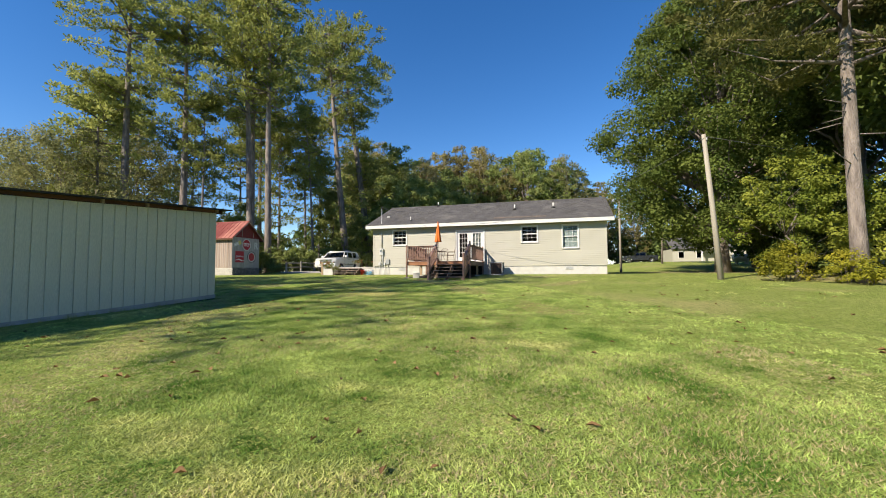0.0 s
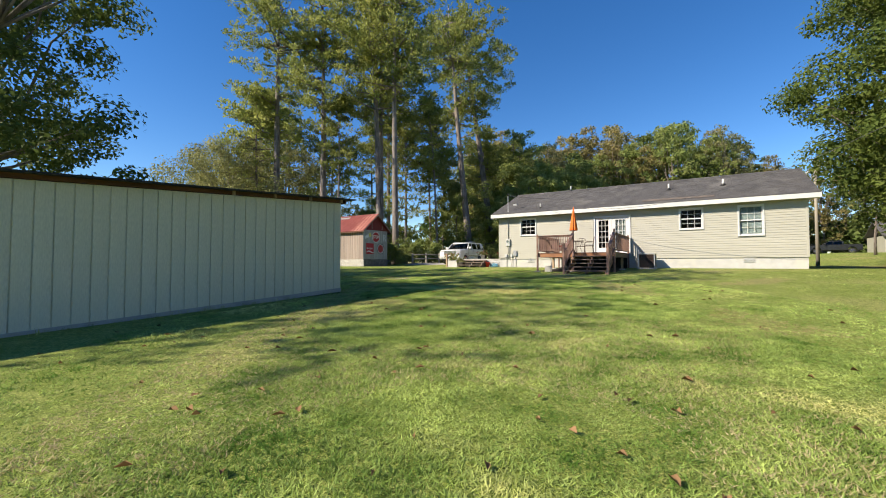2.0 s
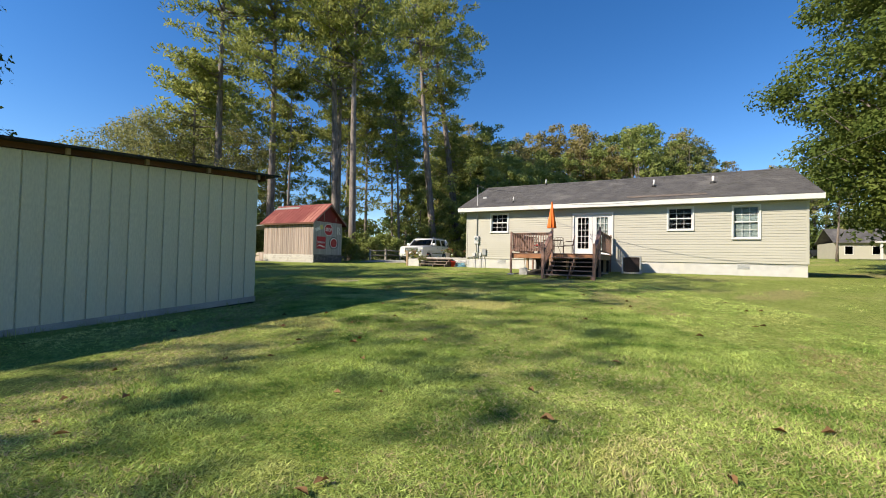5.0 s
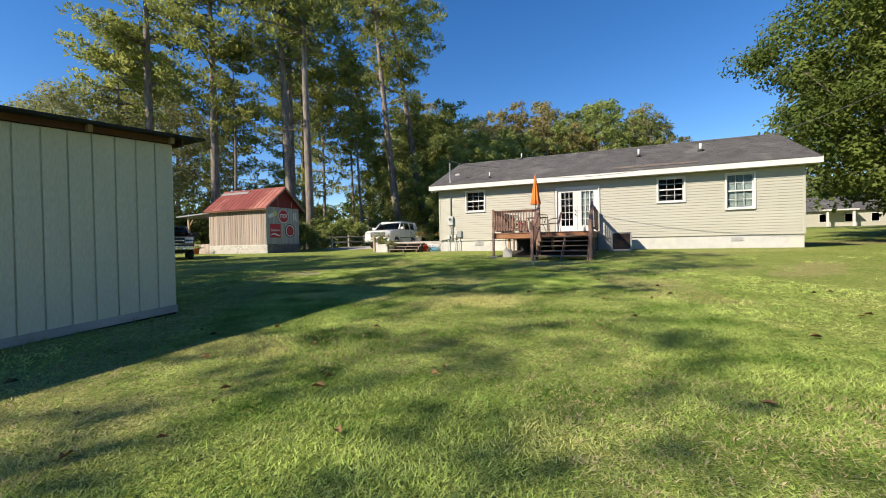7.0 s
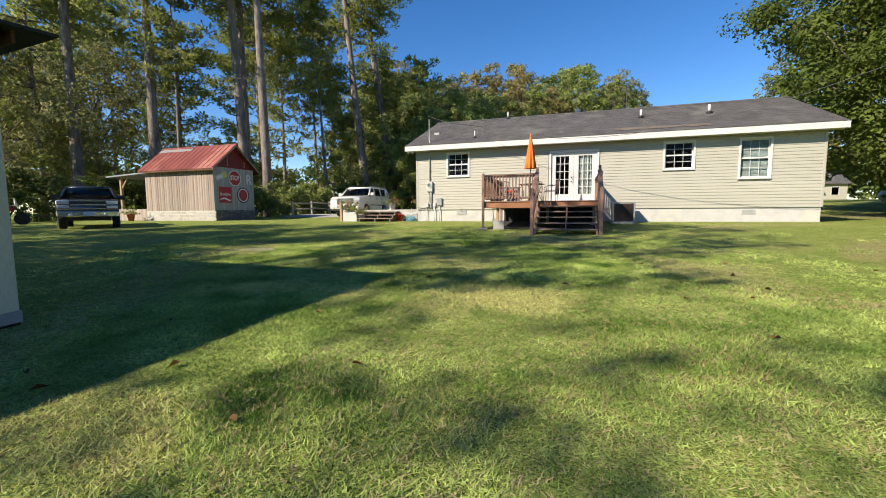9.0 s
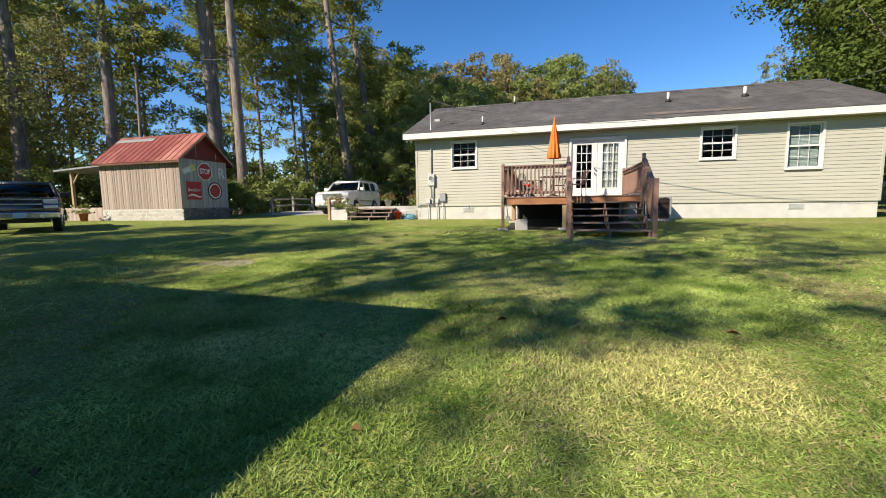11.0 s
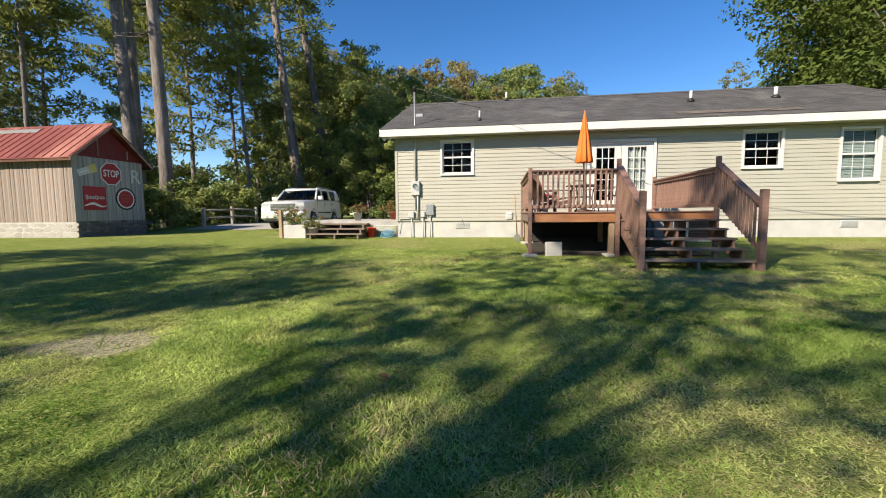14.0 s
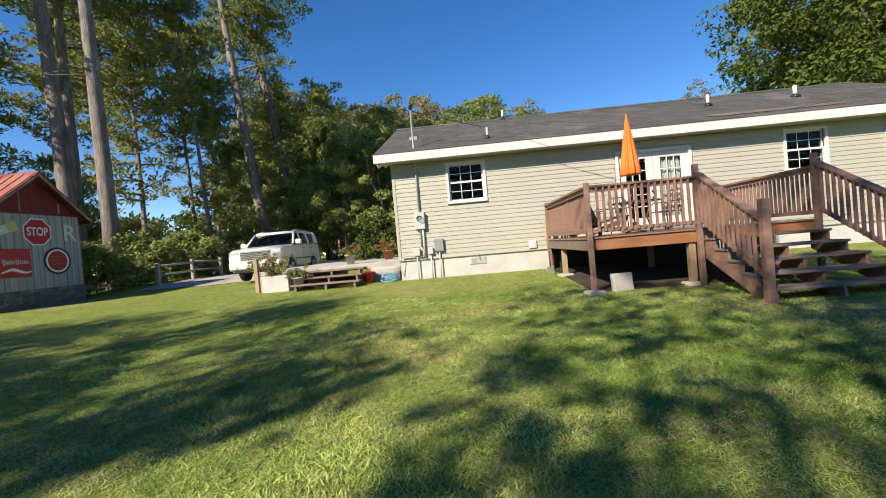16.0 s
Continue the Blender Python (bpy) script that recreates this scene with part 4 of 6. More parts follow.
def pine(name, seed, H, r, bare, spread, label, limbs=46, per=34, dead=6, needle=1.0, material="needles"):
    """A tall pine: straight bare trunk, irregular limbs in the upper part, needle tufts towards their ends."""
    rng = np.random.default_rng(seed)
    tree = thing(name, pose(0, 0, 0), label, "tree")
    bm = bmesh.new()
    k = 10
    spine = [Vector((math.sin(i * 0.5 + seed) * 0.16 * i / k, math.cos(i * 0.4 + seed) * 0.16 * i / k, -0.3 + (H + 0.3) * i / k)) for i in range(k + 1)]
    tube(bm, spine, [r * (1.25 if i == 0 else 1.02 - 0.9 * (i / k) ** 1.3) for i in range(k + 1)], 10)
    at = lambda z: spine[min(k, max(0, int(z / H * k)))]
    pads, sizes = [], []
    for i in range(limbs):
        t = rng.uniform(0, 1) ** 0.8
        z = H * (bare + (0.985 - bare) * t)
        ang = rng.uniform(0, math.tau)
        ln = spread * (0.35 + 0.75 * math.sin(math.pi * (0.22 + 0.72 * t))) * rng.uniform(0.5, 1.2)
        s = at(z)
        s = Vector((s.x, s.y, z))
        d = Vector((math.cos(ang), math.sin(ang), 0))
        mid = s + d * ln * 0.55 + Vector((0, 0, ln * rng.uniform(-0.12, 0.2)))
        end = s + d * ln + Vector((0, 0, ln * rng.uniform(0.0, 0.4)))
        tube(bm, [s, mid, end], [0.05 + 0.012 * ln, 0.035, 0.012], 5)
        for w in np.linspace(0.32, 1.0, max(3, int(ln * 1.1))):
            p = (s.lerp(mid, w / 0.55) if w < 0.55 else mid.lerp(end, (w - 0.55) / 0.45))
            side = Vector((-d.y, d.x, 0)) * rng.normal() * ln * 0.2
            pads.append(tuple(p + side + Vector((0, 0, rng.normal() * 0.12))))
            sizes.append(rng.uniform(0.45, 0.95) * (1.15 - 0.3 * t))
    for i in range(dead):
        z = H * rng.uniform(bare * 0.55, bare)
        ang = rng.uniform(0, math.tau)
        s = at(z)
        s = Vector((s.x, s.y, z))
        d = Vector((math.cos(ang), math.sin(ang), rng.uniform(-0.1, 0.25)))
        tube(bm, [s, s + d * rng.uniform(0.6, 2.2)], [0.03, 0.008], 5)
    part("trunk", bm, "bark", tree)
    c, rr = np.repeat(np.array(pads), per, axis=0), np.repeat(np.array(sizes), per)[:, None]
    d = rng.normal(size=c.shape)
    d /= np.linalg.norm(d, axis=1, keepdims=True)
    m = c + d * rr * rng.uniform(0.1, 1.0, (len(c), 1)) ** 0.5 * np.array([1, 1, 0.55])
    a = d * np.array([1, 1, 0.5]) + np.array([0, 0, 0.5]) + rng.normal(size=d.shape) * 0.35
    a *= needle * rng.uniform(0.15, 0.27, (len(c), 1)) / np.linalg.norm(a, axis=1, keepdims=True)
    b = np.cross(a, rng.normal(size=d.shape))
    b *= 0.085 * needle / (np.linalg.norm(b, axis=1, keepdims=True) + 1e-9)
    v = np.stack([m - a, m + a + b, m + a - b], axis=1).reshape(-1, 3)
    ob = new("crown", cloud("crown", v, np.arange(len(v)).reshape(-1, 3), material))
    ob.parent = tree
    return tree


def stand(proto, spots, used):
    """Places a built tree and copies of it; spots: x, y, turn, size, lean to the west in degrees."""
    for x, y, turn, size, lean in spots:
        m = pose(x, y, ground(x, y)) @ pose(0, 0, 0, 0, -lean, 0) @ pose(0, 0, 0, 0, 0, turn) @ Matrix.Scale(size, 4)
        if used:
            copy_thing(proto, m)
        else:
            proto.matrix_basis, used = m, True


PINE = "tall pine with bare grey-brown trunk and high needle crown"
stand(pine("pine_tree", 1, 35, 0.40, 0.48, 6.4, PINE, 58, 40), [(-18.7, 8.4, 0, 1.0, 2), (-29, 22, 200, 0.84, 1)], False)
stand(pine("pine_tree", 2, 34, 0.36, 0.52, 5.6, PINE, 46, 40), [(-15.4, 7.1, 0, 1.0, 0.5), (-21.4, 11.5, 80, 0.98, 0)], False)
stand(pine("pine_tree", 3, 34, 0.44, 0.46, 6.0, PINE, 54, 40), [(-16.3, 25.2, 0, 1.17, 6), (-15.8, 32.0, 120, 1.08, 8), (-24.5, 5, 220, 0.80, 0), (-29.0, 2.2, 100, 0.82, 0)], False)
stand(pine("pine_tree", 5, 22, 0.17, 0.46, 3.2, "slender pine with pale thin trunk", 36, 38), [(-16.6, 17.2, 0, 1.0, 4), (-22.6, 5.6, 40, 0.9, 0), (-22.5, 24, 160, 1.1, 1)], False)
stand(pine("pine_tree", 7, 21, 0.19, 0.14, 3.8, "feathery pine with green branches down its trunk", 60, 34), [(-18.6, 34, 0, 1.0, 0), (-22.6, 27.5, 80, 0.95, 0), (-16.0, 43, 150, 1.15, 0), (-21.5, 40, 20, 1.2, 0), (-31, 1, 10, 1.0, 0), (-44, 10, 60, 1.25, 0), (-47, 17, 130, 1.3, 0), (-42, 22, 200, 1.2, 0), (-39, 29, 340, 1.25, 0), (-24.2, 20, 60, 1.1, 0), (-13, 33, 100, 0.9, 0)], False)
stand(pine("pine_tree", 12, 27, 0.29, 0.32, 6.4, "large pine with brown-green needles, darkened for shade, at the lawn's edge", 60, 150, 10, 0.6, "needlesbrownshade"), [(26.0, -7.2, 0, 1.0, 0.5)], False)
stand(broadleaf("shade_oak", 51, 20.5, 5.4, 13.5, "leafdark", "high-crowned tree shading the yard", 124, 22, 0.15, 0.17, fine=0.75), [(-6.0, -23.8, 0, 1.0, 0)], False)
stand(broadleaf("shade_oak", 52, 20, 4.2, 13.0, "leafdark", "thin high-crowned tree shading the yard", 84, 9, 0.15, 0.15, fine=0.55), [(-6.8, -37.0, 0, 1.0, 0), (-10.5, -31.5, 100, 1.0, 0)], False)

stand(broadleaf("oak_tree", 21, 24, 8.9, 2.6, "leafoak", "large spreading green broadleaf tree beside the house", 330, 270, 0.125, 0.5, fine=0.85), [(26.3, 9.2, 0, 1.0, 0)], False)
stand(broadleaf("oak_tree", 22, 16, 7.6, 3.6, "leafdark", "dark green spreading oak behind the storage building", 100, 240, 0.12, 0.4, fine=0.85), [(-17.0, -23.2, 0, 1.1, 0), (-31, -25, 130, 0.95, 0)], False)
stand(broadleaf("shade_tree", 23, 20, 7.5, 1.5, "leafdark", "dense dark green broadleaf tree", 120, 120, 0.18, 0.4), [(33, 5, 0, 1.2, 0), (38, -5, 60, 1.2, 0), (33, 20, 90, 1.1, 0), (42, -2, 170, 1.0, 0), (46, 14, 40, 1.2, 0), (52, 30, 250, 1.1, 0)], False)
stand(broadleaf("small_tree", 28, 6.4, 2.9, 1.2, "leafgold", "small yellow-green tree at the lawn's edge", 60, 110, 0.085, 0.09), [(25.4, -3.6, 0, 1.0, 0), (29.0, -6.0, 120, 0.9, 0)], False)
stand(broadleaf("pale_tree", 24, 15, 8.0, 2.0, "leafpale", "sparse broadleaf tree with pale thinning leaves", 110, 120, 0.13, 0.25), [(-33, -1, 0, 0.95, 0), (-38, 9, 100, 1.2, 0), (-43, 2, 210, 1.1, 0)], False)
stand(broadleaf("understorey_tree", 25, 11, 4.2, 0.8, "hedgeleaf", "green understorey tree among the pines", 64, 130, 0.135, 0.14), [(-19.8, 27, 60, 1.1, 0), (-14.2, 35, 120, 1.3, 0), (-12, 30, 250, 1.2, 0), (-6, 28, 310, 1.0, 0), (-8.5, 39, 20, 1.1, 0)], False)
stand(broadleaf("understorey_tree", 26, 12, 3.8, 0.3, "leaf", "dark green understorey tree beside the drive", 74, 130, 0.135, 0.15), [(-4.2, 20, 0, 1.0, 0), (-1.5, 23, 60, 0.95, 0), (-8, 21, 120, 0.8, 0), (-17.5, 38, 200, 1.1, 0), (-23, 12, 260, 0.7, 0), (-7, 33, 20, 1.2, 0), (-2.5, 31, 20, 1.2, 0)], False)

# distant wood
rng_wood = random.Random(11)
WOOD = [broadleaf("woodland_tree", 31, 25, 6.0, 2.0, "leaf", "tall green tree at the wood's edge", 120, 40, 0.26, 0.3, 0.2), broadleaf("woodland_tree", 32, 26, 5.5, 2.5, "leafautumn", "tall olive-brown tree at the wood's edge", 120, 36, 0.25, 0.28, 0.2), broadleaf("woodland_tree", 33, 23, 5.5, 1.5, "leafdark", "dark green tree at the wood's edge", 120, 40, 0.26, 0.3, 0.25), broadleaf("woodland_tree", 34, 27, 4.2, 8.0, "leafpale", "slender pale half-bare tree at the wood's edge", 70, 40, 0.18, 0.22, 0.1)]
WOOD_SPOTS = {0: [], 1: [], 2: [], 3: []}
for i in range(54):
    x = -40 + (i % 34) * 3.4 + rng_wood.uniform(-1, 1)
    y = 60 + (i // 34) * 9 + rng_wood.uniform(-3, 3) + (26 if x > 20 else 0)
    WOOD_SPOTS[rng_wood.choice((0, 0, 1, 1, 2, 2, 3))].append((x, y, rng_wood.uniform(0, 360), (1.0 if i < 34 else 1.18) * rng_wood.uniform(0.82, 1.1) * (0.8 if x > 9 else 1), 0))
WOOD_SPOTS[3].append((14.8, 60, 40, 0.95, 0))
WOOD_SPOTS[0] += [(-52, 14, 20, 0.8, 0), (-50, 25, 70, 0.7, 0)]
WOOD_SPOTS[3] += [(-21.5, 46, 10, 0.92, 0), (-17.0, 48, 90, 0.86, 0), (-12.5, 50, 200, 0.9, 0)]
WOOD_SPOTS[1] += [(-19.5, 52, 60, 0.86, 0), (-14.5, 54, 130, 0.9, 0)]
WOOD_SPOTS[3].append((26.5, 31, 40, 0.55, 0))
for k, w in enumerate(WOOD):
    stand(w, WOOD_SPOTS[k], False)


def shrub(name, seed, L, W, Hh, material, label, n, per, leaf, group=""):
    """A low mounded bush of leaf clumps on short stems."""
    rng = np.random.default_rng(seed)
    s = thing(name, pose(0, 0, 0), label, "shrub", group)
    c, r = [], []
    bm = bmesh.new()
    for i in range(n):
        x, y = rng.uniform(-L / 2, L / 2), rng.uniform(-W / 2, W / 2)
        z = Hh * rng.uniform(0.1, 0.92) * (1 - 0.35 * (abs(y) / (W / 2)) ** 2)
        c.append((x, y, z))
        r.append(rng.uniform(0.18, 0.34) * min(1.6, Hh / 1.6))
        if i % 4 == 0:
            tube(bm, [(x * 0.8, y * 0.5, -0.05), (x, y, z)], [0.02, 0.008], 5)
    part("woody_base", bm, "bark", s)
    v, f = clumps(c, r, per, leaf, leaf * 0.6, rng, up=1.1)
    ob = new("foliage", cloud("foliage", v, f, material))
    ob.parent = s
    return s


stand(shrub("hedge", 41, 5.0, 2.6, 2.7, "hedgeleaf", "rough green hedge behind the rail fence", 130, 70, 0.085), [(-14.5, 5.9, 80, 1.0, 0), (-14.3, 9.6, 88, 1.05, 0), (-14.2, 13.4, 85, 1.1, 0), (-13.6, 17.4, 95, 1.1, 0)], False)
stand(shrub("yellow_bush", 42, 2.6, 1.9, 2.0, "leafyellow", "yellowing leafy bush at the lawn's edge", 44, 90, 0.06), [(23.9, -6.0, 60, 0.95, 0), (25.2, -8.2, 120, 0.8, 0), (26.6, -10.0, 200, 0.75, 0)], False)
stand(shrub("green_bush", 43, 4.2, 3.0, 3.4, "leafdark", "dense green bush under the trees", 100, 70, 0.10), [(28, 0, 0, 1.0, 0), (31, -4, 60, 1.0, 0), (36, 14, 60, 1.3, 0), (30.5, 9, 100, 1.2, 0), (-3.5, 16.5, 10, 1.0, 0), (0.5, 19, 70, 1.1, 0), (-24, 1.5, 70, 1.0, 0), (-27.5, -2, 70, 1.1, 0), (-25.5, -7, 20, 1.0, 0)], False)


def far_thicket():
    """The closed wood round the clearing, too far to tell one plant from another."""
    rng = np.random.default_rng(77)
    n = 5200
    a = rng.uniform(0, math.tau, n)
    d = rng.uniform(88, 105, n)
    x, y = np.cos(a) * d, np.sin(a) * d
    z = 13 * rng.uniform(0, 1, n) ** 0.8 * (0.75 + 0.25 * np.sin(a * 23) * np.sin(a * 9 + 1)) + 1.0
    v, f = clumps(np.stack([x, y, z], axis=1), rng.uniform(1.0, 2.2, n), 22, 0.5, 0.34, rng, sides=3)
    tagged(new("far_thicket", cloud("far_thicket", v, f, "leafdark")), "dense dark green woodland around the clearing", "woodland", kind="stuff")


far_thicket()

# ---- vehicles ----
def wheel(car, x, y, r, rim):
    s = 1 if y > 0 else -1
    w = part("wheel", lathe(bmesh.new(), [(r * 0.62, -0.11), (r * 0.93, -0.12), (r, -0.08), (r, 0.08), (r * 0.93, 0.12), (r * 0.62, 0.11)], (0, 0, 0), 24, "y"), "rubber", car)
    w.matrix_basis = pose(x, y, r)
    part("rim", lathe(bmesh.new(), [(r * 0.60, -0.09), (r * 0.62, s * 0.125), (r * 0.55, s * 0.10), (r * 0.16, s * 0.085), (r * 0.14, s * 0.12), (0.01, s * 0.12)], (0, 0, 0), 20, "y"), rim, w)
    bm = bmesh.new()
    for k in range(6):
        a = k * math.tau / 6
        tube(bm, [(math.cos(a) * r * 0.12, s * 0.118, math.sin(a) * r * 0.12), (math.cos(a) * r * 0.56, s * 0.108, math.sin(a) * r * 0.56)], [0.035, 0.045], 5)
    part("spokes", bm, rim, w)


def shell(profile, half, bevel, taper=None):
    """A side outline pushed out to both sides, with rounded side edges; taper: from height z0, narrowed to a share at z1."""
    bm = prism(bmesh.new(), profile, -half, half, "y")
    if taper:
        z0, z1, k = taper
        for v in bm.verts:
            if v.co.z > z0:
                v.co.y *= 1 - (1 - k) * (v.co.z - z0) / (z1 - z0)
    bmesh.ops.recalc_face_normals(bm, faces=bm.faces)
    edges = [e for e in bm.edges if abs(e.verts[0].co.y - e.verts[1].co.y) < 0.2 and abs(e.verts[0].co.y) > 0.2]
    bmesh.ops.bevel(bm, geom=edges, offset=bevel, segments=2, affect='EDGES', clamp_overlap=True)
    for f in bm.faces:
        f.smooth = len(f.verts) == 4
    return bm


def arch(cx, r, z, k=7):
    return [(cx - r * math.cos(math.pi * i / k), z + r * math.sin(math.pi * i / k)) for i in range(k + 1)]


def build_suv():
    c = thing("suv", pose(-6.25, 5.6, ground(-6.25, 5.2) + 0.02, 0.5, 0, -85), "white full-size SUV parked on the gravel drive", "car")
    low, top = 0.42, 2.0
    prof = [(-2.60, low)] + arch(-1.55, 0.47, low) + arch(1.50, 0.47, low) + [(2.46, low), (2.62, 0.52), (2.62, 0.98), (2.56, 1.18), (2.36, 1.26), (1.15, 1.36), (-2.52, 1.40), (-2.64, 1.2), (-2.66, 0.55)]
    part("body", shell(prof, 1.02, 0.07), "carwhite", c)
    part("greenhouse", shell([(1.12, 1.34), (0.48, 1.87), (0.30, 1.93), (-2.20, 1.94), (-2.44, 1.86), (-2.58, 1.38)], 0.975, 0.03, (1.36, 1.94, 0.82)), "carglass", c, "dark tinted windows")
    part("roof_panel", shell([(0.50, 1.86), (0.32, 1.965), (-2.2, 1.99), (-2.48, 1.89), (-2.44, 1.85), (0.46, 1.83)], 0.83, 0.04), "carwhite", c)
    for s in (-1, 1):
        y = lambda z: s * 0.977 * (1 - 0.18 * (z - 1.36) / 0.58)
        for (xa, za), (xb, zb), w in (((1.12, 1.36), (0.46, 1.87), 0.05), ((0.10, 1.37), (0.02, 1.90), 0.05), ((-1.0, 1.38), (-1.06, 1.90), 0.06), ((-2.0, 1.39), (-2.16, 1.90), 0.11), ((-2.54, 1.40), (-2.40, 1.87), 0.06)):
            part("pillar", tube(bmesh.new(), [(xa, y(za), za), (xb, y(zb), zb)], w, 6), "carwhite", c)
        part("roof_rail", tube(bmesh.new(), [(0.2, s * 0.72, 1.97), (0.1, s * 0.72, 2.04), (-2.0, s * 0.72, 2.05), (-2.1, s * 0.72, 1.98)], 0.022, 6), "chrome", c)
        part("mirror", boxes((0.80, 0.98, min(s * 1.02, s * 1.27), max(s * 1.02, s * 1.27), 1.34, 1.55), bevel=0.04), "carwhite", c)
        part("side_trim", boxes((-1.0, 0.98, min(s * 1.02, s * 1.032), max(s * 1.02, s * 1.032), 0.72, 0.78)), "chrome", c)
        part("headlight", boxes((2.40, 2.60, min(s * 0.60, s * 1.0), max(s * 0.60, s * 1.0), 0.94, 1.17), bevel=0.035), "lamp", c, "clear headlamp")
        part("tail_light", boxes((-2.67, -2.5, min(s * 0.82, s * 1.024), max(s * 0.82, s * 1.024), 0.95, 1.36), bevel=0.02), "tail", c)
        part("fog_lamp", lathe(bmesh.new(), [(0.07, 2.6), (0.07, 2.735), (0.03, 2.74)], (0, s * 0.68, 0.58), 12, "x"), "lamp", c)
        for x in (0.06, -0.98):
            part("door_handle", boxes((x - 0.25, x - 0.05, min(s * 1.02, s * 1.05), max(s * 1.02, s * 1.05), 1.16, 1.20), bevel=0.008), "chrome", c)
        for x, z0 in ((1.0, 0.55), (0.02, 0.5), (-1.0, 0.7)):
            part("door_seam", boxes((x - 0.006, x + 0.006, min(s * 1.018, s * 1.023), max(s * 1.018, s * 1.023), z0, 1.34)), "black", c)
    part("bumper", boxes((2.50, 2.73, -0.98, 0.98, 0.46, 0.80), bevel=0.06), "carwhite", c)
    part("air_dam", boxes((2.52, 2.71, -0.78, 0.78, 0.36, 0.49), bevel=0.02), "black", c)
    g = part("grille", boxes((2.56, 2.63, -0.57, 0.57, 0.82, 1.17), bevel=0.02), "grey", c, "chrome-framed grille")
    for i in range(5):
        part("grille_bar", boxes((2.625, 2.65, -0.54, 0.54, 0.85 + i * 0.063, 0.88 + i * 0.063)), "chrome", g)
    part("plate", boxes((2.73, 2.74, -0.15, 0.15, 0.54, 0.68)), "plate", c)
    for x in (1.50, -1.55):
        for y in (-0.90, 0.90):
            wheel(c, x, y, 0.40, "chrome")
    part("underbody", boxes((-2.4, 2.4, -0.75, 0.75, 0.30, 0.44)), "black", c)
    return c


def build_truck():
    c = thing("pickup_truck", pose(-13.6, -6.55, -0.14, 0, 0, -33), "dark navy pickup truck parked on the grass", "truck")
    low = 0.52
    prof = [(-2.85, low)] + arch(-1.85, 0.48, low) + arch(1.80, 0.48, low) + [(2.70, low), (2.78, 0.62), (2.78, 0.9), (2.70, 1.14), (2.52, 1.20), (1.18, 1.30), (-0.95, 1.30), (-0.96, 1.32), (-2.80, 1.32), (-2.86, 1.1)]
    part("body", shell(prof, 0.99, 0.06), "carblack", c)
    part("greenhouse", shell([(1.20, 1.28), (0.50, 1.78), (0.35, 1.84), (-0.75, 1.84), (-0.92, 1.74), (-0.98, 1.28)], 0.93, 0.03, (1.30, 1.84, 0.78)), "carglass", c, "dark cab windows")
    part("roof_panel", shell([(0.54, 1.76), (0.36, 1.86), (-0.72, 1.88), (-0.95, 1.77), (-0.90, 1.73), (0.5, 1.72)], 0.76, 0.04), "carblack", c)
    part("bed_floor", boxes((-2.75, -1.05, -0.85, 0.85, 1.33, 1.335)), "black", c)
    for s in (-1, 1):
        y = lambda z: s * 0.932 * (1 - 0.22 * (z - 1.30) / 0.54)
        for (xa, za), (xb, zb), w in (((1.18, 1.30), (0.46, 1.78), 0.05), ((0.1, 1.30), (0.06, 1.80), 0.05), ((-0.94, 1.30), (-0.88, 1.76), 0.08)):
            part("pillar", tube(bmesh.new(), [(xa, y(za), za), (xb, y(zb), zb)], w, 6), "carblack", c)
        part("mirror", boxes((0.80, 0.96, min(s * 1.0, s * 1.26), max(s * 1.0, s * 1.26), 1.26, 1.46), bevel=0.03), "black", c)
        part("headlight", boxes((2.58, 2.75, min(s * 0.58, s * 0.97), max(s * 0.58, s * 0.97), 1.00, 1.16), bevel=0.02), "lamp", c, "clear headlamp")
        part("turn_lamp", boxes((2.62, 2.79, min(s * 0.58, s * 0.96), max(s * 0.58, s * 0.96), 0.84, 0.96), bevel=0.02), "lamp", c)
        part("fog_lamp", lathe(bmesh.new(), [(0.06, 2.8), (0.06, 2.935), (0.03, 2.94)], (0, s * 0.55, 0.58), 12, "x"), "lamp", c)
    part("bumper", boxes((2.72, 2.92, -0.98, 0.98, 0.50, 0.74), bevel=0.04), "chrome", c, "chrome front bumper")
    part("bumper_strip", boxes((2.74, 2.90, -0.95, 0.95, 0.741, 0.78), bevel=0.01), "black", c)
    g = part("grille", boxes((2.70, 2.76, -0.56, 0.56, 0.82, 1.16), bevel=0.02), "black", c)
    part("grille_bar", boxes((2.755, 2.80, -0.56, 0.56, 0.965, 1.02), bevel=0.008), "chrome", g)
    for z in (0.82, 1.14):
        part("grille_trim", boxes((2.755, 2.79, -0.56, 0.56, z, z + 0.025)), "chrome", g)
    part("badge", boxes((2.80, 2.812, -0.10, 0.10, 0.975, 1.01), bevel=0.004), "yellow", g)
    part("plate", boxes((2.921, 2.93, -0.16, 0.16, 0.55, 0.70)), "plate", c)
    for x in (1.80, -1.85):
        for y in (-0.87, 0.87):
            wheel(c, x, y, 0.40, "chrome")
    part("underbody", boxes((-2.6, 2.5, -0.7, 0.7, 0.36, 0.54)), "black", c)
    return c


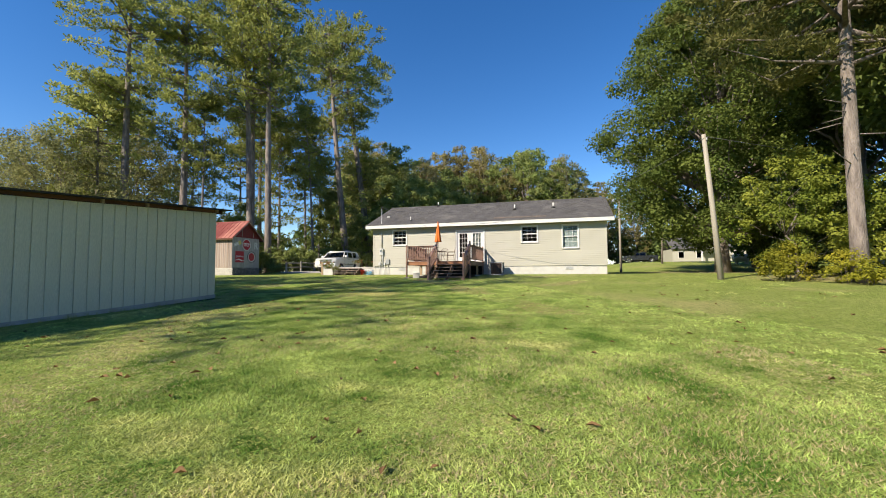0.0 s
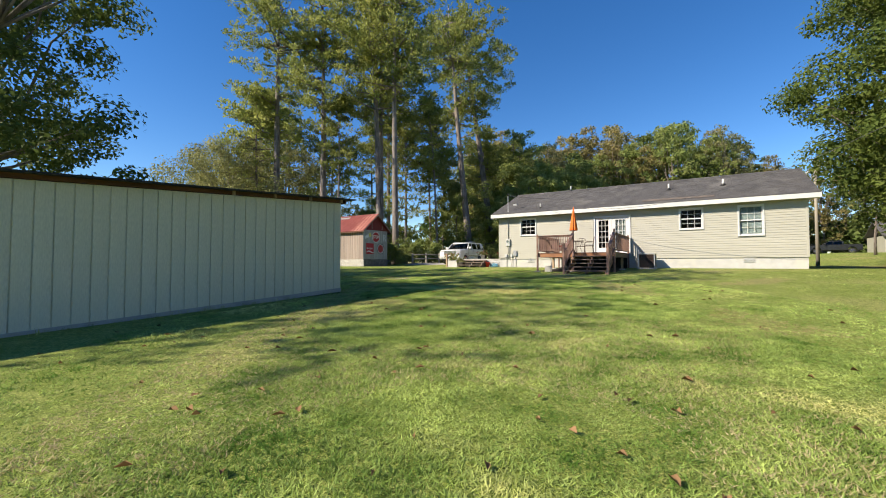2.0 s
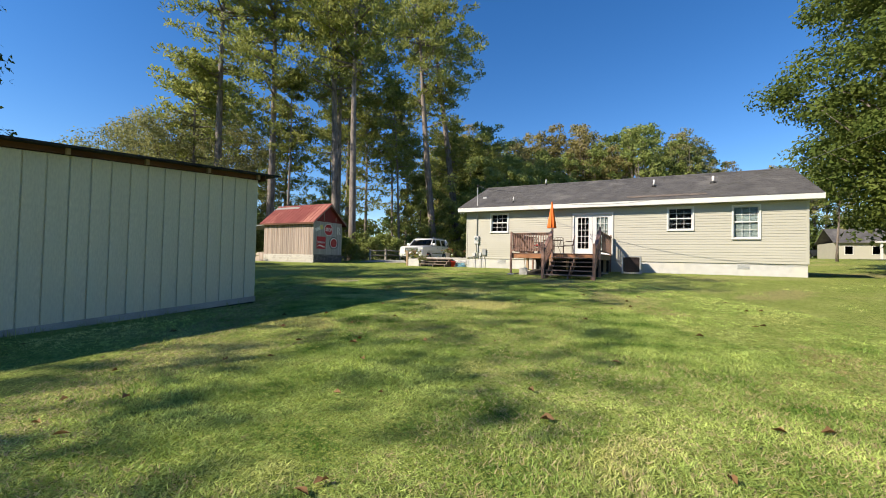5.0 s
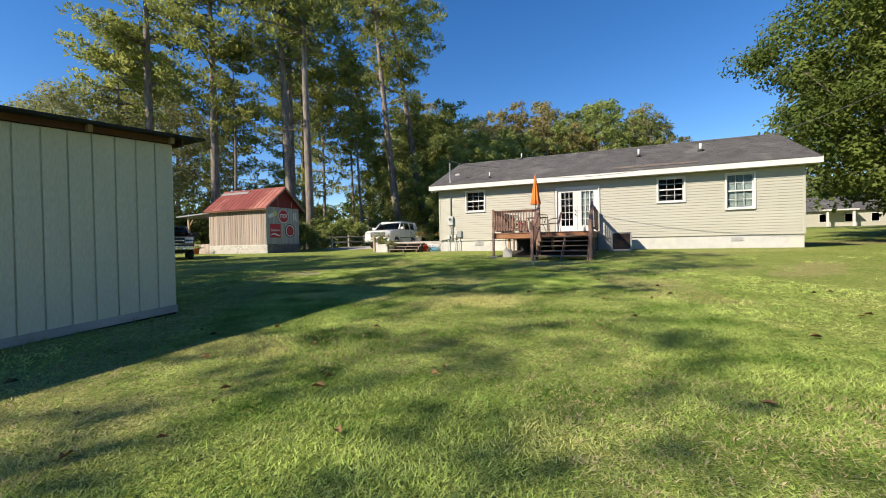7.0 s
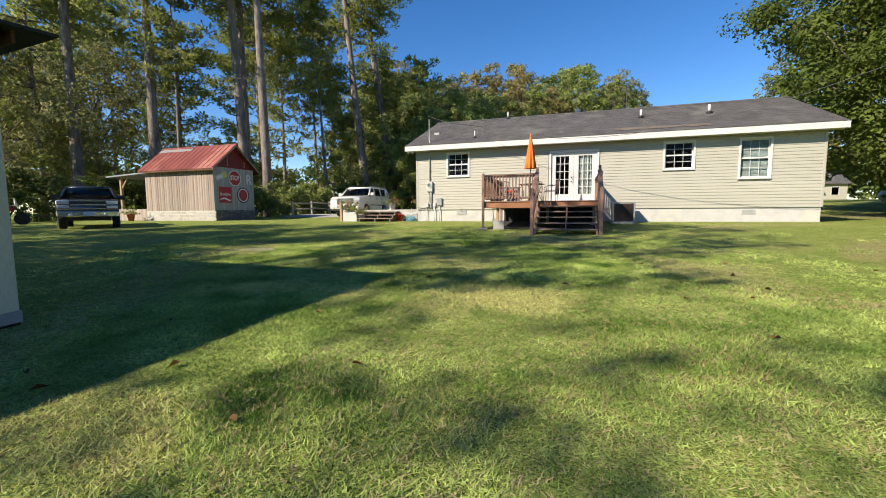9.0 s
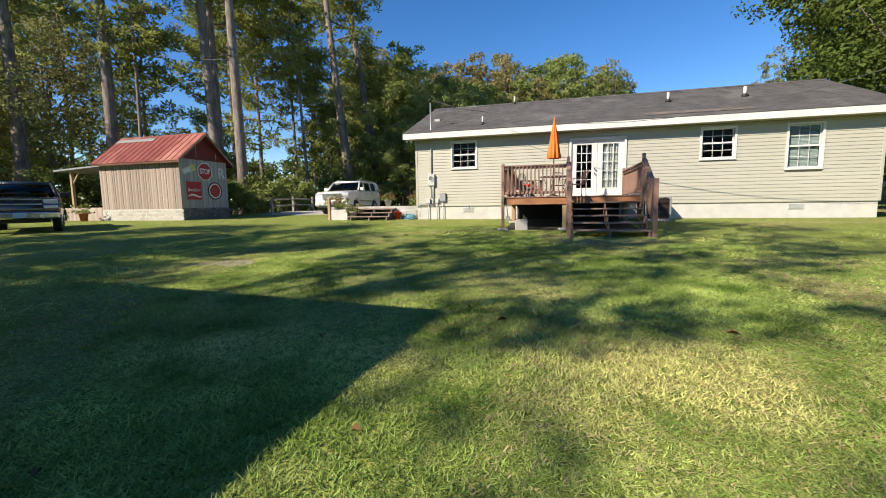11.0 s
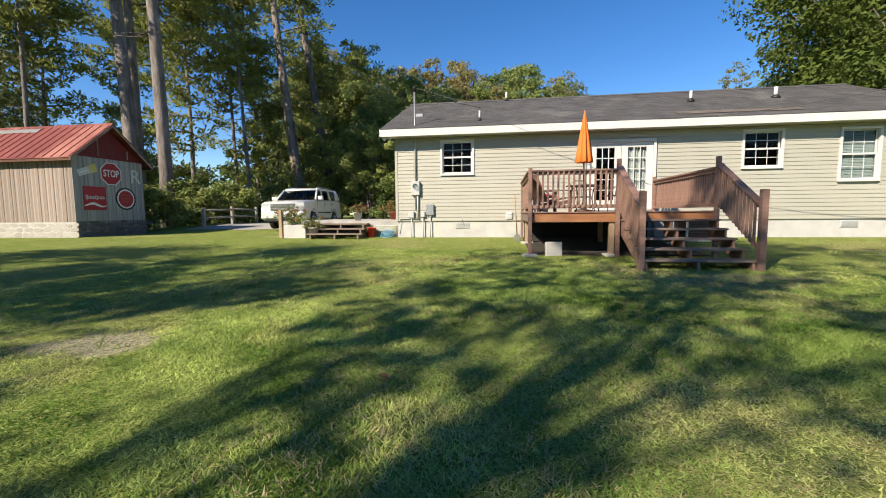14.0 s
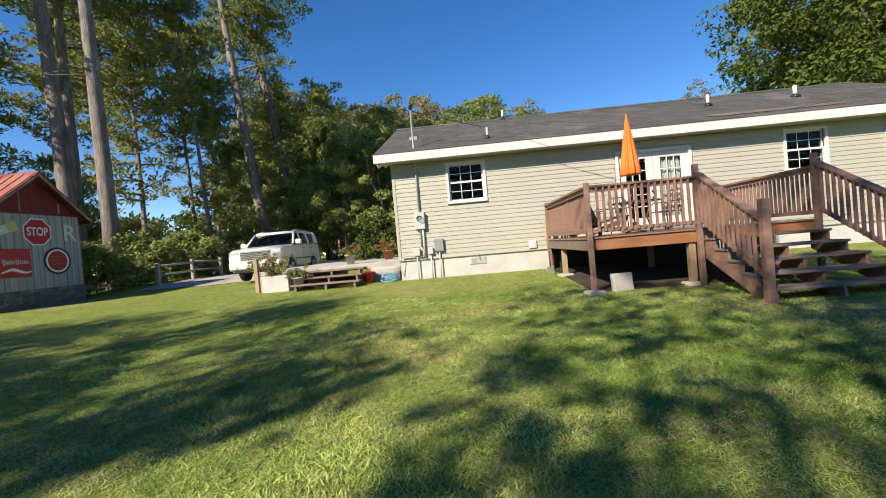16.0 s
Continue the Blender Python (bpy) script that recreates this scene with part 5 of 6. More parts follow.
def build_motorcycle():
    c = thing("motorcycle", pose(-21.6, -5.9, -0.12, 0, 0, 60), "red and white motorcycle standing in the tree shade", "motorcycle")
    for x in (-0.7, 0.7):
        w = part("wheel", lathe(bmesh.new(), [(0.22, -0.05), (0.31, -0.05), (0.33, 0), (0.31, 0.05), (0.22, 0.05)], (x, 0, 0.33), 18, "y"), "rubber", c)
    part("frame", tube(bmesh.new(), [(-0.7, 0, 0.33), (-0.25, 0, 0.45), (0.2, 0, 0.45), (0.5, 0, 0.95), (0.7, 0, 0.33)], 0.06, 6), "black", c)
    part("tank", shell([(-0.05, 0.70), (0.42, 0.78), (0.40, 1.0), (0.05, 0.98)], 0.16, 0.05), "red", c)
    part("seat", shell([(-0.75, 0.74), (-0.06, 0.70), (-0.05, 0.82), (-0.70, 0.90)], 0.15, 0.05), "black", c)
    part("rear_fairing", shell([(-0.95, 0.72), (-0.40, 0.60), (-0.45, 0.74), (-0.90, 0.92)], 0.14, 0.04), "red", c)
    part("windshield", shell([(0.48, 1.05), (0.60, 0.95), (0.52, 1.38), (0.46, 1.40)], 0.20, 0.02), "signwhite", c)
    part("handlebar", tube(bmesh.new(), [(0.30, -0.38, 1.08), (0.44, -0.15, 1.06), (0.44, 0.15, 1.06), (0.30, 0.38, 1.08)], 0.018, 6), "chrome", c)
    part("engine", boxes((-0.2, 0.25, -0.17, 0.17, 0.30, 0.62), bevel=0.05), "grey", c)
    part("kickstand", tube(bmesh.new(), [(0, 0.1, 0.36), (0.0, 0.35, 0.0)], 0.015, 6), "black", c)


build_suv()
far_truck = copy_thing(build_truck(), pose(27.5, 52.5, ground(27.5, 52.5), 0, 0, 170))
tagged(far_truck, "dark pickup truck parked beyond the far lawn")
build_motorcycle()


# ---- signs on the barn ----
def lettering(text, size, material, parent, m, name="lettering"):
    cu = bpy.data.curves.new(name, 'FONT')
    cu.body, cu.size, cu.align_x, cu.align_y, cu.extrude, cu.offset = text, size, 'CENTER', 'CENTER', 0.004, size * 0.018
    tmp = bpy.data.objects.new(name, cu)
    me = bpy.data.meshes.new_from_object(tmp)
    bpy.data.objects.remove(tmp)
    me.materials.append(M[material])
    ob = new(name, me)
    ob.parent, ob.matrix_basis = parent, m
    return ob


FACE = pose(0, 0, 0, 90, 0, 90)  # text plane turned to face east


def plate(name, y, z, label, category, turn=0):
    """A sign hung on the barn's gable: x to its right, y up, z out of the wall."""
    return thing(name, pose(BX1 + 0.004, y, z) @ FACE @ pose(0, 0, 0, 0, 0, turn), label, category)


def disc(r0, r1, z0, z1, sides=32, spin=0.0):
    bm = bmesh.new()
    pts = [(math.cos(k * math.tau / sides + spin), math.sin(k * math.tau / sides + spin)) for k in range(sides)]
    if r0 <= 0:
        return prism(bm, [(a * r1, b * r1) for a, b in pts], z0, z1, "z")
    for k in range(sides):
        (a, b), (c, d) = pts[k], pts[(k + 1) % sides]
        prism(bm, [(a * r0, b * r0), (a * r1, b * r1), (c * r1, d * r1), (c * r0, d * r0)], z0, z1, "z")
    return bm


s = plate("stop_sign", 1.55, 2.68, "red octagonal stop sign with white letters", "sign")
part("border", disc(0.475, 0.52, 0.0, 0.012, 8, math.pi / 8), "signwhite", s)
part("panel", disc(0, 0.475, 0.0, 0.009, 8, math.pi / 8), "red", s)
lettering("STOP", 0.36, "signwhite", s, pose(0, 0, 0.0105) @ Matrix.Diagonal((0.84, 1.15, 1, 1)))
s = plate("letter_sign", 2.72, 2.62, "large pale grey letter R", "sign")
lettering("R", 0.86, "lettergrey", s, pose(0, 0, 0.01), "letter")
s = plate("advertising_sign", 0.75, 1.60, "square red enamel sign with white wave", "sign")
part("panel", boxes((-0.49, 0.49, -0.49, 0.49, 0, 0.01), bevel=0.003), "red", s)
wave = [(-0.47 + i * 0.047, -0.24 + 0.07 * math.sin(i * 0.32 - 0.9)) for i in range(21)]
part("wave", prism(bmesh.new(), wave + [(x, y - 0.03 - 0.07 * max(0, math.sin((x + 0.47) / 0.94 * math.pi))) for x, y in wave[::-1]], 0.0102, 0.0135, "z"), "signwhite", s)
for x0, x1, tall in ((-0.40, -0.04, 0.13), (0.0, 0.40, 0.12)):
    loops = [(x0 + (x1 - x0) * k / 40 + 0.018 * math.cos(k * 0.95), 0.03 + tall * (0.85 if k < 9 else 0.5) * math.sin(k * 0.95), 0.013) for k in range(41)]
    part("script_bar", tube(bmesh.new(), loops, 0.011, 5), "signwhite", s)
s = plate("round_sign", 2.18, 1.62, "round red sign with white ring and dark rim", "sign")
part("rim", disc(0.43, 0.50, 0.0, 0.014), "black", s)
part("ring", disc(0.365, 0.43, 0.0, 0.012), "signwhite", s)
part("panel", disc(0, 0.365, 0.0, 0.010), "red", s)
for k in range(3):
    part("letter_bar", boxes((-0.24 + 0.03 * k, 0.24 - 0.03 * k, 0.13 - k * 0.13, 0.17 - k * 0.13, 0.0102, 0.0125)), "terracotta", s)
s = plate("arrow_sign", 0.50, 2.74, "faded white and yellow angled board sign", "sign", 22)
part("panel", boxes((-0.42, 0.12, -0.14, 0.14, 0, 0.012), bevel=0.003), "lettergrey", s)
part("yellow_end", boxes((0.121, 0.42, -0.17, 0.17, 0, 0.014), bevel=0.003), "yellow", s)
part("letter_bar", boxes((-0.34, 0.02, -0.03, 0.03, 0.0125, 0.015)), "signwhite", s)

# ---- drive and side porch ----
def sheet(name, x0, x1, y0, y1, nx, ny, material, label, lift=0.02, wob=0.0):
    rng = random.Random(5)
    v, f = [], []
    for j in range(ny + 1):
        for i in range(nx + 1):
            x, y = x0 + (x1 - x0) * i / nx, y0 + (y1 - y0) * j / ny
            if i in (0, nx):
                x += rng.uniform(-wob, wob)
            if j in (0, ny):
                y += rng.uniform(-wob, wob)
            v.append((x, y, ground(x, y) + lift))
    for j in range(ny):
        for i in range(nx):
            a = j * (nx + 1) + i
            f.append((a, a + 1, a + nx + 2, a + nx + 1))
    return tagged(new(name, cloud(name, v, f, material)), label, "driveway", kind="structure")


sheet("driveway", -12.4, -4.6, 4.4, 40, 12, 40, "gravel", "pale gravel driveway beside the house", 0.02, 0.25)
sheet("road", -160, 160, 44, 50, 40, 3, "asphalt", "asphalt road beyond the house", 0.03, 0.0)

porch = thing("side_porch", pose(0, 0, 0), "low concrete porch with white lattice skirt", "porch")
part("slab", boxes((-4.6, -0.02, 0.32, 5.0, 0.42, 0.60), bevel=0.01), "concrete", porch)
part("pier", boxes((-4.55, -3.05, 0.36, 4.9, -0.1, 0.42)), "foundation", porch)
bm = bmesh.new()
for k in range(-6, 14):
    a = -0.92 + k * 0.085
    for s in (1, -1):
        pts = [(a, 0.0), (a + s * 0.45, 0.45)]
        (x0, z0), (x1, z1) = pts
        lo, hi = (-0.92 - x0) / (x1 - x0), (-0.06 - x0) / (x1 - x0)
        t0, t1 = max(0.0, min(lo, hi)), min(1.0, max(lo, hi))
        if t1 - t0 > 0.05:
            tube(bm, [(x0 + (x1 - x0) * t0, 0.325 + 0.008 * s, z0 + (z1 - z0) * t0), (x0 + (x1 - x0) * t1, 0.325 + 0.008 * s, z0 + (z1 - z0) * t1)], 0.012, 4)
part("lattice", bm, "white", porch, "white diagonal lattice panel")
part("lattice_frame", boxes((-0.96, -0.92, 0.31, 0.345, 0, 0.42), (-0.92, -0.06, 0.31, 0.345, 0.40, 0.419)), "white", porch)

steps = thing("porch_steps", pose(0, 0, 0), "grey weathered wooden steps to the porch", "steps")
for i, z in enumerate((0.17, 0.34, 0.51)):
    part("tread", boxes((-3.15, -1.1, -0.62 + i * 0.3, -0.30 + i * 0.3, z - 0.05, z), bevel=0.008), "tread", steps)
for x in (-3.0, -2.1, -1.25):
    part("stringer", prism(bmesh.new(), [(-0.60, -0.05), (-0.60, 0.119), (-0.30, 0.119), (-0.30, 0.289), (0.0, 0.289), (0.0, 0.459), (0.29, 0.459), (0.29, -0.05)], x - 0.03, x + 0.03), "tread", steps)
pl = thing("planter_box", pose(-3.75, 0.0, 0), "white painted concrete block planter", "planter")
part("block", boxes((-0.42, 0.42, -0.28, 0.28, -0.05, 0.47), bevel=0.015), "foundation", pl)
part("soil", boxes((-0.34, 0.34, -0.2, 0.2, 0.471, 0.49)), "bark", pl)
po = thing("trellis_post", pose(-4.4, -0.05, 0), "raw timber post with wire trellis", "post")
part("post", boxes((-0.06, 0.06, -0.06, 0.06, -0.1, 1.02), bevel=0.008), "postwood", po)
bm = bmesh.new()
for k in range(5):
    tube(bm, [(0.06, 0.02, 0.12 + k * 0.18), (0.42, 0.03, 0.12 + k * 0.18)], 0.006, 4)
    tube(bm, [(0.1 + k * 0.075, 0.025, 0.0), (0.1 + k * 0.075, 0.025, 0.9)], 0.006, 4)
part("wire_trellis", bm, "black", po)


def potted(name, x, y, z, r, h, pot_material, leaves, flower, spread, label, seed):
    rng = np.random.default_rng(seed)
    t = thing(name, pose(x, y, z), label, "potted plant")
    if r:
        part("pot", lathe(bmesh.new(), [(r * 0.7, 0), (r, h), (r * 1.1, h), (r * 1.1, h * 1.12), (r * 0.9, h * 1.12), (r * 0.85, h * 0.9)], (0, 0, 0), 16), pot_material, t)
    c = np.stack([rng.normal(size=36) * spread * 0.55, rng.normal(size=36) * spread * 0.35, h + np.abs(rng.normal(size=36)) * spread * 0.4 + 0.04], axis=1)
    v, f = clumps(c, [0.09] * 36, 22, 0.035, 0.018, rng)
    ob = new("foliage", cloud("foliage", v, f, leaves))
    ob.parent = t
    if flower:
        v, f = clumps(c[:18] + np.array([0, 0, 0.06]), [0.06] * 18, 8, 0.02, 0.016, rng)
        ob = tagged(new("flowers", cloud("flowers", v, f, "flower")), "small red blossoms", kind="stuff")
        ob.parent = t
    return t


potted("flower_bed", -3.85, 0.05, 0.46, 0, 0.05, "terracotta", "leaf", True, 0.55, "red flowers and green leaves over the planter", 3)
potted("flower_bed", -4.3, 0.6, 0.60, 0, 0.05, "terracotta", "leaf", True, 0.6, "pink-red flowering plants along the porch", 5)
potted("potted_plant", -3.0, -0.30, 0.02, 0.17, 0.32, "concrete", "leafpale", False, 0.30, "yellow-green grassy plant in a stone pot", 4)
potted("potted_plant", -1.7, 0.75, 0.60, 0.16, 0.28, "concrete", "leafpale", True, 0.35, "reddish plant in a stone pot on porch", 6)
potted("potted_plant", -19.4, -0.75, 0.0, 0.22, 0.40, "terracotta", "leaf", False, 0.55, "leafy green plant in a dark red pot", 8)
potted("potted_plant", -0.9, 3.0, 0.60, 0.2, 0.3, "terracotta", "leafautumn", True, 0.5, "pink flowering plant beside the house wall", 9)
bk = thing("bucket", pose(-0.98, 0.05, 0.0, 0, 8, 0), "red plastic bucket leaning by the porch", "bucket")
part("pail", lathe(bmesh.new(), [(0.11, 0.0), (0.165, 0.34), (0.18, 0.34), (0.18, 0.36), (0.155, 0.36), (0.105, 0.03)], (0, 0, 0), 18), "bucketred", bk)
part("handle", tube(bmesh.new(), [(-0.17, 0, 0.33), (-0.1, -0.1, 0.2), (0.1, -0.1, 0.2), (0.17, 0, 0.33)], 0.006, 5), "grey", bk)
hs = thing("garden_hose", pose(-0.35, 0.02, 0.0), "coiled blue garden hose on the grass", "hose")
part("coil", tube(bmesh.new(), [(math.cos(k * 0.42) * (0.27 - k * 0.0012), math.sin(k * 0.42) * 0.20, 0.03 + 0.05 * (k // 15) + 0.02 * math.sin(k)) for k in range(75)], 0.016, 6), "teal", hs)

# ---- rail fence ----
fence = thing("rail_fence", pose(0, 0, 0), "weathered split-rail fence by the driveway", "fence")
FP = [(-12.0, 5.6), (-12.05, 8.0), (-12.1, 10.5)]
for k, (x, y) in enumerate(FP):
    part("post", boxes((x - 0.07, x + 0.07, y - 0.07, y + 0.07, -0.2, ground(x, y) + 1.06), bevel=0.012), "pole", fence)
for (x0, y0), (x1, y1) in zip(FP, FP[1:]):
    for z in (0.5, 0.92):
        part("rail", tube(bmesh.new(), [(x0, y0, ground(x0, y0) + z), (x1, y1, ground(x1, y1) + z - 0.04)], 0.05, 6), "pole", fence)

# ---- deck furniture ----
um = thing("umbrella", pose(5.95, -2.5, DZ), "closed orange patio umbrella on a dark pole", "umbrella")
part("pole", tube(bmesh.new(), [(0, 0, 0.0), (0, 0, 2.68)], 0.02, 10), "iron", um)
bm, rings = bmesh.new(), []
for z, r, fold in ((1.33, 0.17, 0.35), (1.36, 0.185, 0.32), (1.6, 0.16, 0.28), (2.0, 0.115, 0.25), (2.4, 0.06, 0.2), (2.66, 0.025, 0.0), (2.74, 0.008, 0)):
    rings.append([bm.verts.new((math.cos(k * math.tau / 32) * r * (1 + fold * math.cos(k * math.tau / 4)), math.sin(k * math.tau / 32) * r * (1 + fold * math.cos(k * math.tau / 4)), z)) for k in range(32)])
for q, w in zip(rings, rings[1:]):
    for k in range(32):
        bm.faces.new((q[k], q[(k + 1) % 32], w[(k + 1) % 32], w[k])).smooth = True
bm.faces.new(rings[0])
bm.faces.new(rings[-1])
part("canopy", bm, "orange", um)
part("base", lathe(bmesh.new(), [(0.24, 0), (0.24, 0.04), (0.08, 0.07), (0.03, 0.25)], (0, 0, 0.0), 20), "iron", um)
tb = thing("patio_table", pose(6.0, -2.5, DZ), "round dark metal patio table", "table")
part("tabletop", disc(0.03, 0.52, 0.69, 0.715, 28), "iron", tb)
for k in range(4):
    a = k * math.pi / 2 + 0.4
    part("leg", tube(bmesh.new(), [(math.cos(a) * 0.42, math.sin(a) * 0.42, 0.69), (math.cos(a) * 0.30, math.sin(a) * 0.30, 0.35), (math.cos(a) * 0.45, math.sin(a) * 0.45, 0.0)], 0.014, 6), "iron", tb)


def metal_chair(m, cushion):
    c = thing("patio_chair", m, "dark metal patio chair with red cushion" if cushion else "dark scrolled metal patio chair", "chair", "patio chairs on the deck")
    part("seat", boxes((-0.24, 0.24, -0.24, 0.24, 0.42, 0.445), bevel=0.01), "iron", c)
    for x in (-0.22, 0.22):
        for y in (-0.22, 0.22):
            part("leg", tube(bmesh.new(), [(x, y, 0.42), (x * 1.12, y * 1.12, 0)], 0.013, 6), "iron", c)
        part("armrest", tube(bmesh.new(), [(x * 1.1, 0.22, 0.66), (x * 1.15, -0.1, 0.66), (x * 1.1, -0.22, 0.58), (x, -0.22, 0.43)], 0.013, 6), "iron", c)
    part("backrest", tube(bmesh.new(), [(-0.22, 0.22, 0.42), (-0.24, 0.30, 0.86), (-0.12, 0.32, 0.94), (0.12, 0.32, 0.94), (0.24, 0.30, 0.86), (0.22, 0.22, 0.42)], 0.014, 6), "iron", c)
    for k in range(5):
        x = -0.15 + k * 0.075
        part("back_slat", tube(bmesh.new(), [(x, 0.225, 0.43), (x * 1.1, 0.31, 0.92)], 0.008, 5), "iron", c)
    if cushion:
        part("cushion", boxes((-0.23, 0.23, -0.23, 0.21, 0.446, 0.53), bevel=0.03), "bucketred", c, "red seat cushion")


metal_chair(pose(6.75, -2.3, DZ, 0, 0, -75), False)
metal_chair(pose(6.1, -1.5, DZ, 0, 0, 10), False)
metal_chair(pose(5.0, -1.3, DZ, 0, 0, 60), True)
ad = thing("adirondack_chair", pose(5.05, -2.75, DZ, 0, 0, 118), "brown slatted wooden lounge chair", "chair")
for k in range(6):
    x = -0.26 + k * 0.104
    part("back_slat", boxes((x - 0.045, x + 0.045, -0.01, 0.012, 0, 0.85 - abs(k - 2.5) * 0.03), bevel=0.004), "deck", ad, m=pose(0, 0.28, 0.28, -28))
for k in range(6):
    part("seat_slat", boxes((-0.30, 0.30, -0.40 + k * 0.12, -0.295 + k * 0.12, 0.36 - k * 0.02, 0.38 - k * 0.02), bevel=0.004), "deck", ad)
for x in (-0.34, 0.34):
    part("arm", boxes((x - 0.06, x + 0.06, -0.48, 0.36, 0.56, 0.58), bevel=0.005), "deck", ad)
    part("front_leg", boxes((x - 0.02, x + 0.02, -0.42, -0.33, 0, 0.56)), "deck", ad)
    part("side_rail", prism(bmesh.new(), [(-0.40, 0.24), (-0.40, 0.34), (0.62, 0.10), (0.62, 0.0)], x * 0.9 - 0.015, x * 0.9 + 0.015), "deck", ad)

# footings and clutter by the deck
for x, y in ((4.40, -4.29), (4.48, -1.7), (6.30, -4.14), (8.45, -1.8)):
    b = thing("concrete_footing", pose(x, y, ground(x, y), 0, 0, 12), "rough concrete block under a deck post", "footing", "deck footings")
    part("block", boxes((-0.16, 0.16, -0.15, 0.15, -0.1, 0.055), bevel=0.02), "concrete", b)
b = thing("concrete_block", pose(4.98, -4.15, ground(5, -4.2), 0, 0, 8), "pale square concrete block standing on grass", "block")
part("block", boxes((-0.2, 0.2, -0.06, 0.06, -0.03, 0.33), bevel=0.02, ), "concrete", b, m=pose(0, 0, 0, -8))
b = thing("garden_fork", pose(4.22, -1.2, ground(4.2, -1.2), 8, -4, 0), "garden tool with a wooden handle", "tool")
part("shaft", tube(bmesh.new(), [(0, 0, 0.2), (0, 0, 1.45)], 0.018, 8), "postwood", b)
part("head", boxes((-0.09, 0.09, -0.01, 0.01, -0.02, 0.22), bevel=0.008), "grey", b)

ac = thing("air_conditioner", pose(9.62, -0.75, ground(9.6, -0.7)), "dark metal outdoor air conditioner unit", "air conditioner")
part("pad", boxes((-0.48, 0.48, -0.45, 0.45, -0.05, 0.06), bevel=0.01), "concrete", ac)
part("coil", boxes((-0.38, 0.38, -0.36, 0.36, 0.07, 0.80), bevel=0.03), "black", ac)
for s in (-1, 1):
    for t in (-1, 1):
        part("corner_post", boxes((s * 0.40 - 0.03, s * 0.40 + 0.03, t * 0.38 - 0.03, t * 0.38 + 0.03, 0.06, 0.82), bevel=0.006), "grey", ac)
for k in range(16):
    part("louvre", boxes((-0.37, 0.37, -0.40, -0.365, 0.10 + k * 0.044, 0.112 + k * 0.044)), "iron", ac)
    part("louvre", boxes((-0.42, -0.385, -0.345, 0.345, 0.10 + k * 0.044, 0.112 + k * 0.044)), "iron", ac)
part("lid", boxes((-0.43, 0.43, -0.41, 0.41, 0.821, 0.86), bevel=0.012), "grey", ac)

# ---- poles and wires ----
up = thing("utility_pole", pose(21.45, -5.35, ground(21.4, -5.3)), "leaning weathered wooden utility pole", "pole")
part("shaft", tube(bmesh.new(), [(0, 0, -0.3), (-0.25, 0, 3.6), (-0.52, 0, 7.35)], [0.15, 0.125, 0.10], 12), "pole", up)
part("insulator", lathe(bmesh.new(), [(0.03, 0), (0.05, 0.04), (0.03, 0.1), (0.045, 0.14)], (-0.42, -0.1, 7.0), 10), "grey", up)
up = thing("light_pole", pose(19.2, 13.0, ground(19.2, 13)), "thin wooden pole with a yard lamp", "pole")
part("shaft", tube(bmesh.new(), [(0, 0, -0.2), (0, 0, 7.0)], [0.12, 0.085], 10), "pole", up)
part("lamp_arm", tube(bmesh.new(), [(0, 0, 6.7), (-0.3, -0.1, 6.95), (-0.5, -0.15, 6.9)], 0.025, 6), "grey", up)
part("lamp_head", lathe(bmesh.new(), [(0.16, 0), (0.13, 0.12), (0.05, 0.2)], (-0.52, -0.15, 6.7), 12), "pvc", up)


def wire(a, b, sag, r, name, label):
    pts = [Vector(a).lerp(Vector(b), t / 16) - Vector((0, 0, sag * 4 * (t / 16) * (1 - t / 16))) for t in range(17)]
    w = part(name, tube(bmesh.new(), pts, r, 5), "cable", None, label)
    return tagged(w, label, "cable")


wire((20.95, -5.45, 6.9), (0.80, -0.16, 5.12), 2.6, 0.009, "service_wire", "sagging service cable from pole to house mast")
wire((20.95, -5.35, 7.0), (62, 20, 8.5), 1.0, 0.016, "overhead_wire", "overhead cable between utility poles")
wire((0.75, -0.06, 5.0), (2.9, 2.2, 4.95), 0.02, 0.012, "mast_guy", "thin guy wire from mast to roof")

# ---- distant buildings right of the yard ----
def cottage(m, label, L, W, Hh, wall_material, roof_material):
    h = thing("cottage", m, label, "house")
    z = -0.5
    part("wall", boxes((-L / 2, L / 2, -W / 2, W / 2, z, Hh)), wall_material, h)
    part("roof", prism(bmesh.new(), [(-W / 2 - 0.4, Hh - 0.1), (0, Hh + W * 0.28), (W / 2 + 0.4, Hh - 0.1), (W / 2 + 0.4, Hh), (0, Hh + W * 0.28 + 0.12), (-W / 2 - 0.4, Hh)], -L / 2 - 0.3, L / 2 + 0.3), roof_material, h)
    for k in range(4):
        x = -L / 2 + (k + 0.5) * L / 4
        w = part("window", boxes((x - 0.5, x + 0.5, -W / 2 - 0.03, -W / 2 - 0.002, 0.9, 2.2)), "white", h)
        part("pane", boxes((x - 0.42, x + 0.42, -W / 2 - 0.036, -W / 2 - 0.031, 0.98, 2.12)), "carglass", w)
    for x in (-1.5, 1.5):
        part("porch_column", boxes((x - 0.12, x + 0.12, -W / 2 - 1.6, -W / 2 - 1.36, z, Hh - 0.1)), "white", h)
    part("porch_roof", boxes((-2.0, 2.0, -W / 2 - 1.8, -W / 2 - 0.04, Hh - 0.1, Hh + 0.1)), "white", h)


cottage(pose(50, 30, ground(50, 30), 0, 0, -25), "distant low house with white porch columns", 13, 8, 2.7, "foundation", "shingle")
cottage(pose(40, 62, ground(40, 62), 0, 0, 0), "distant pale house across the road", 12, 8, 2.7, "siding", "shingle")
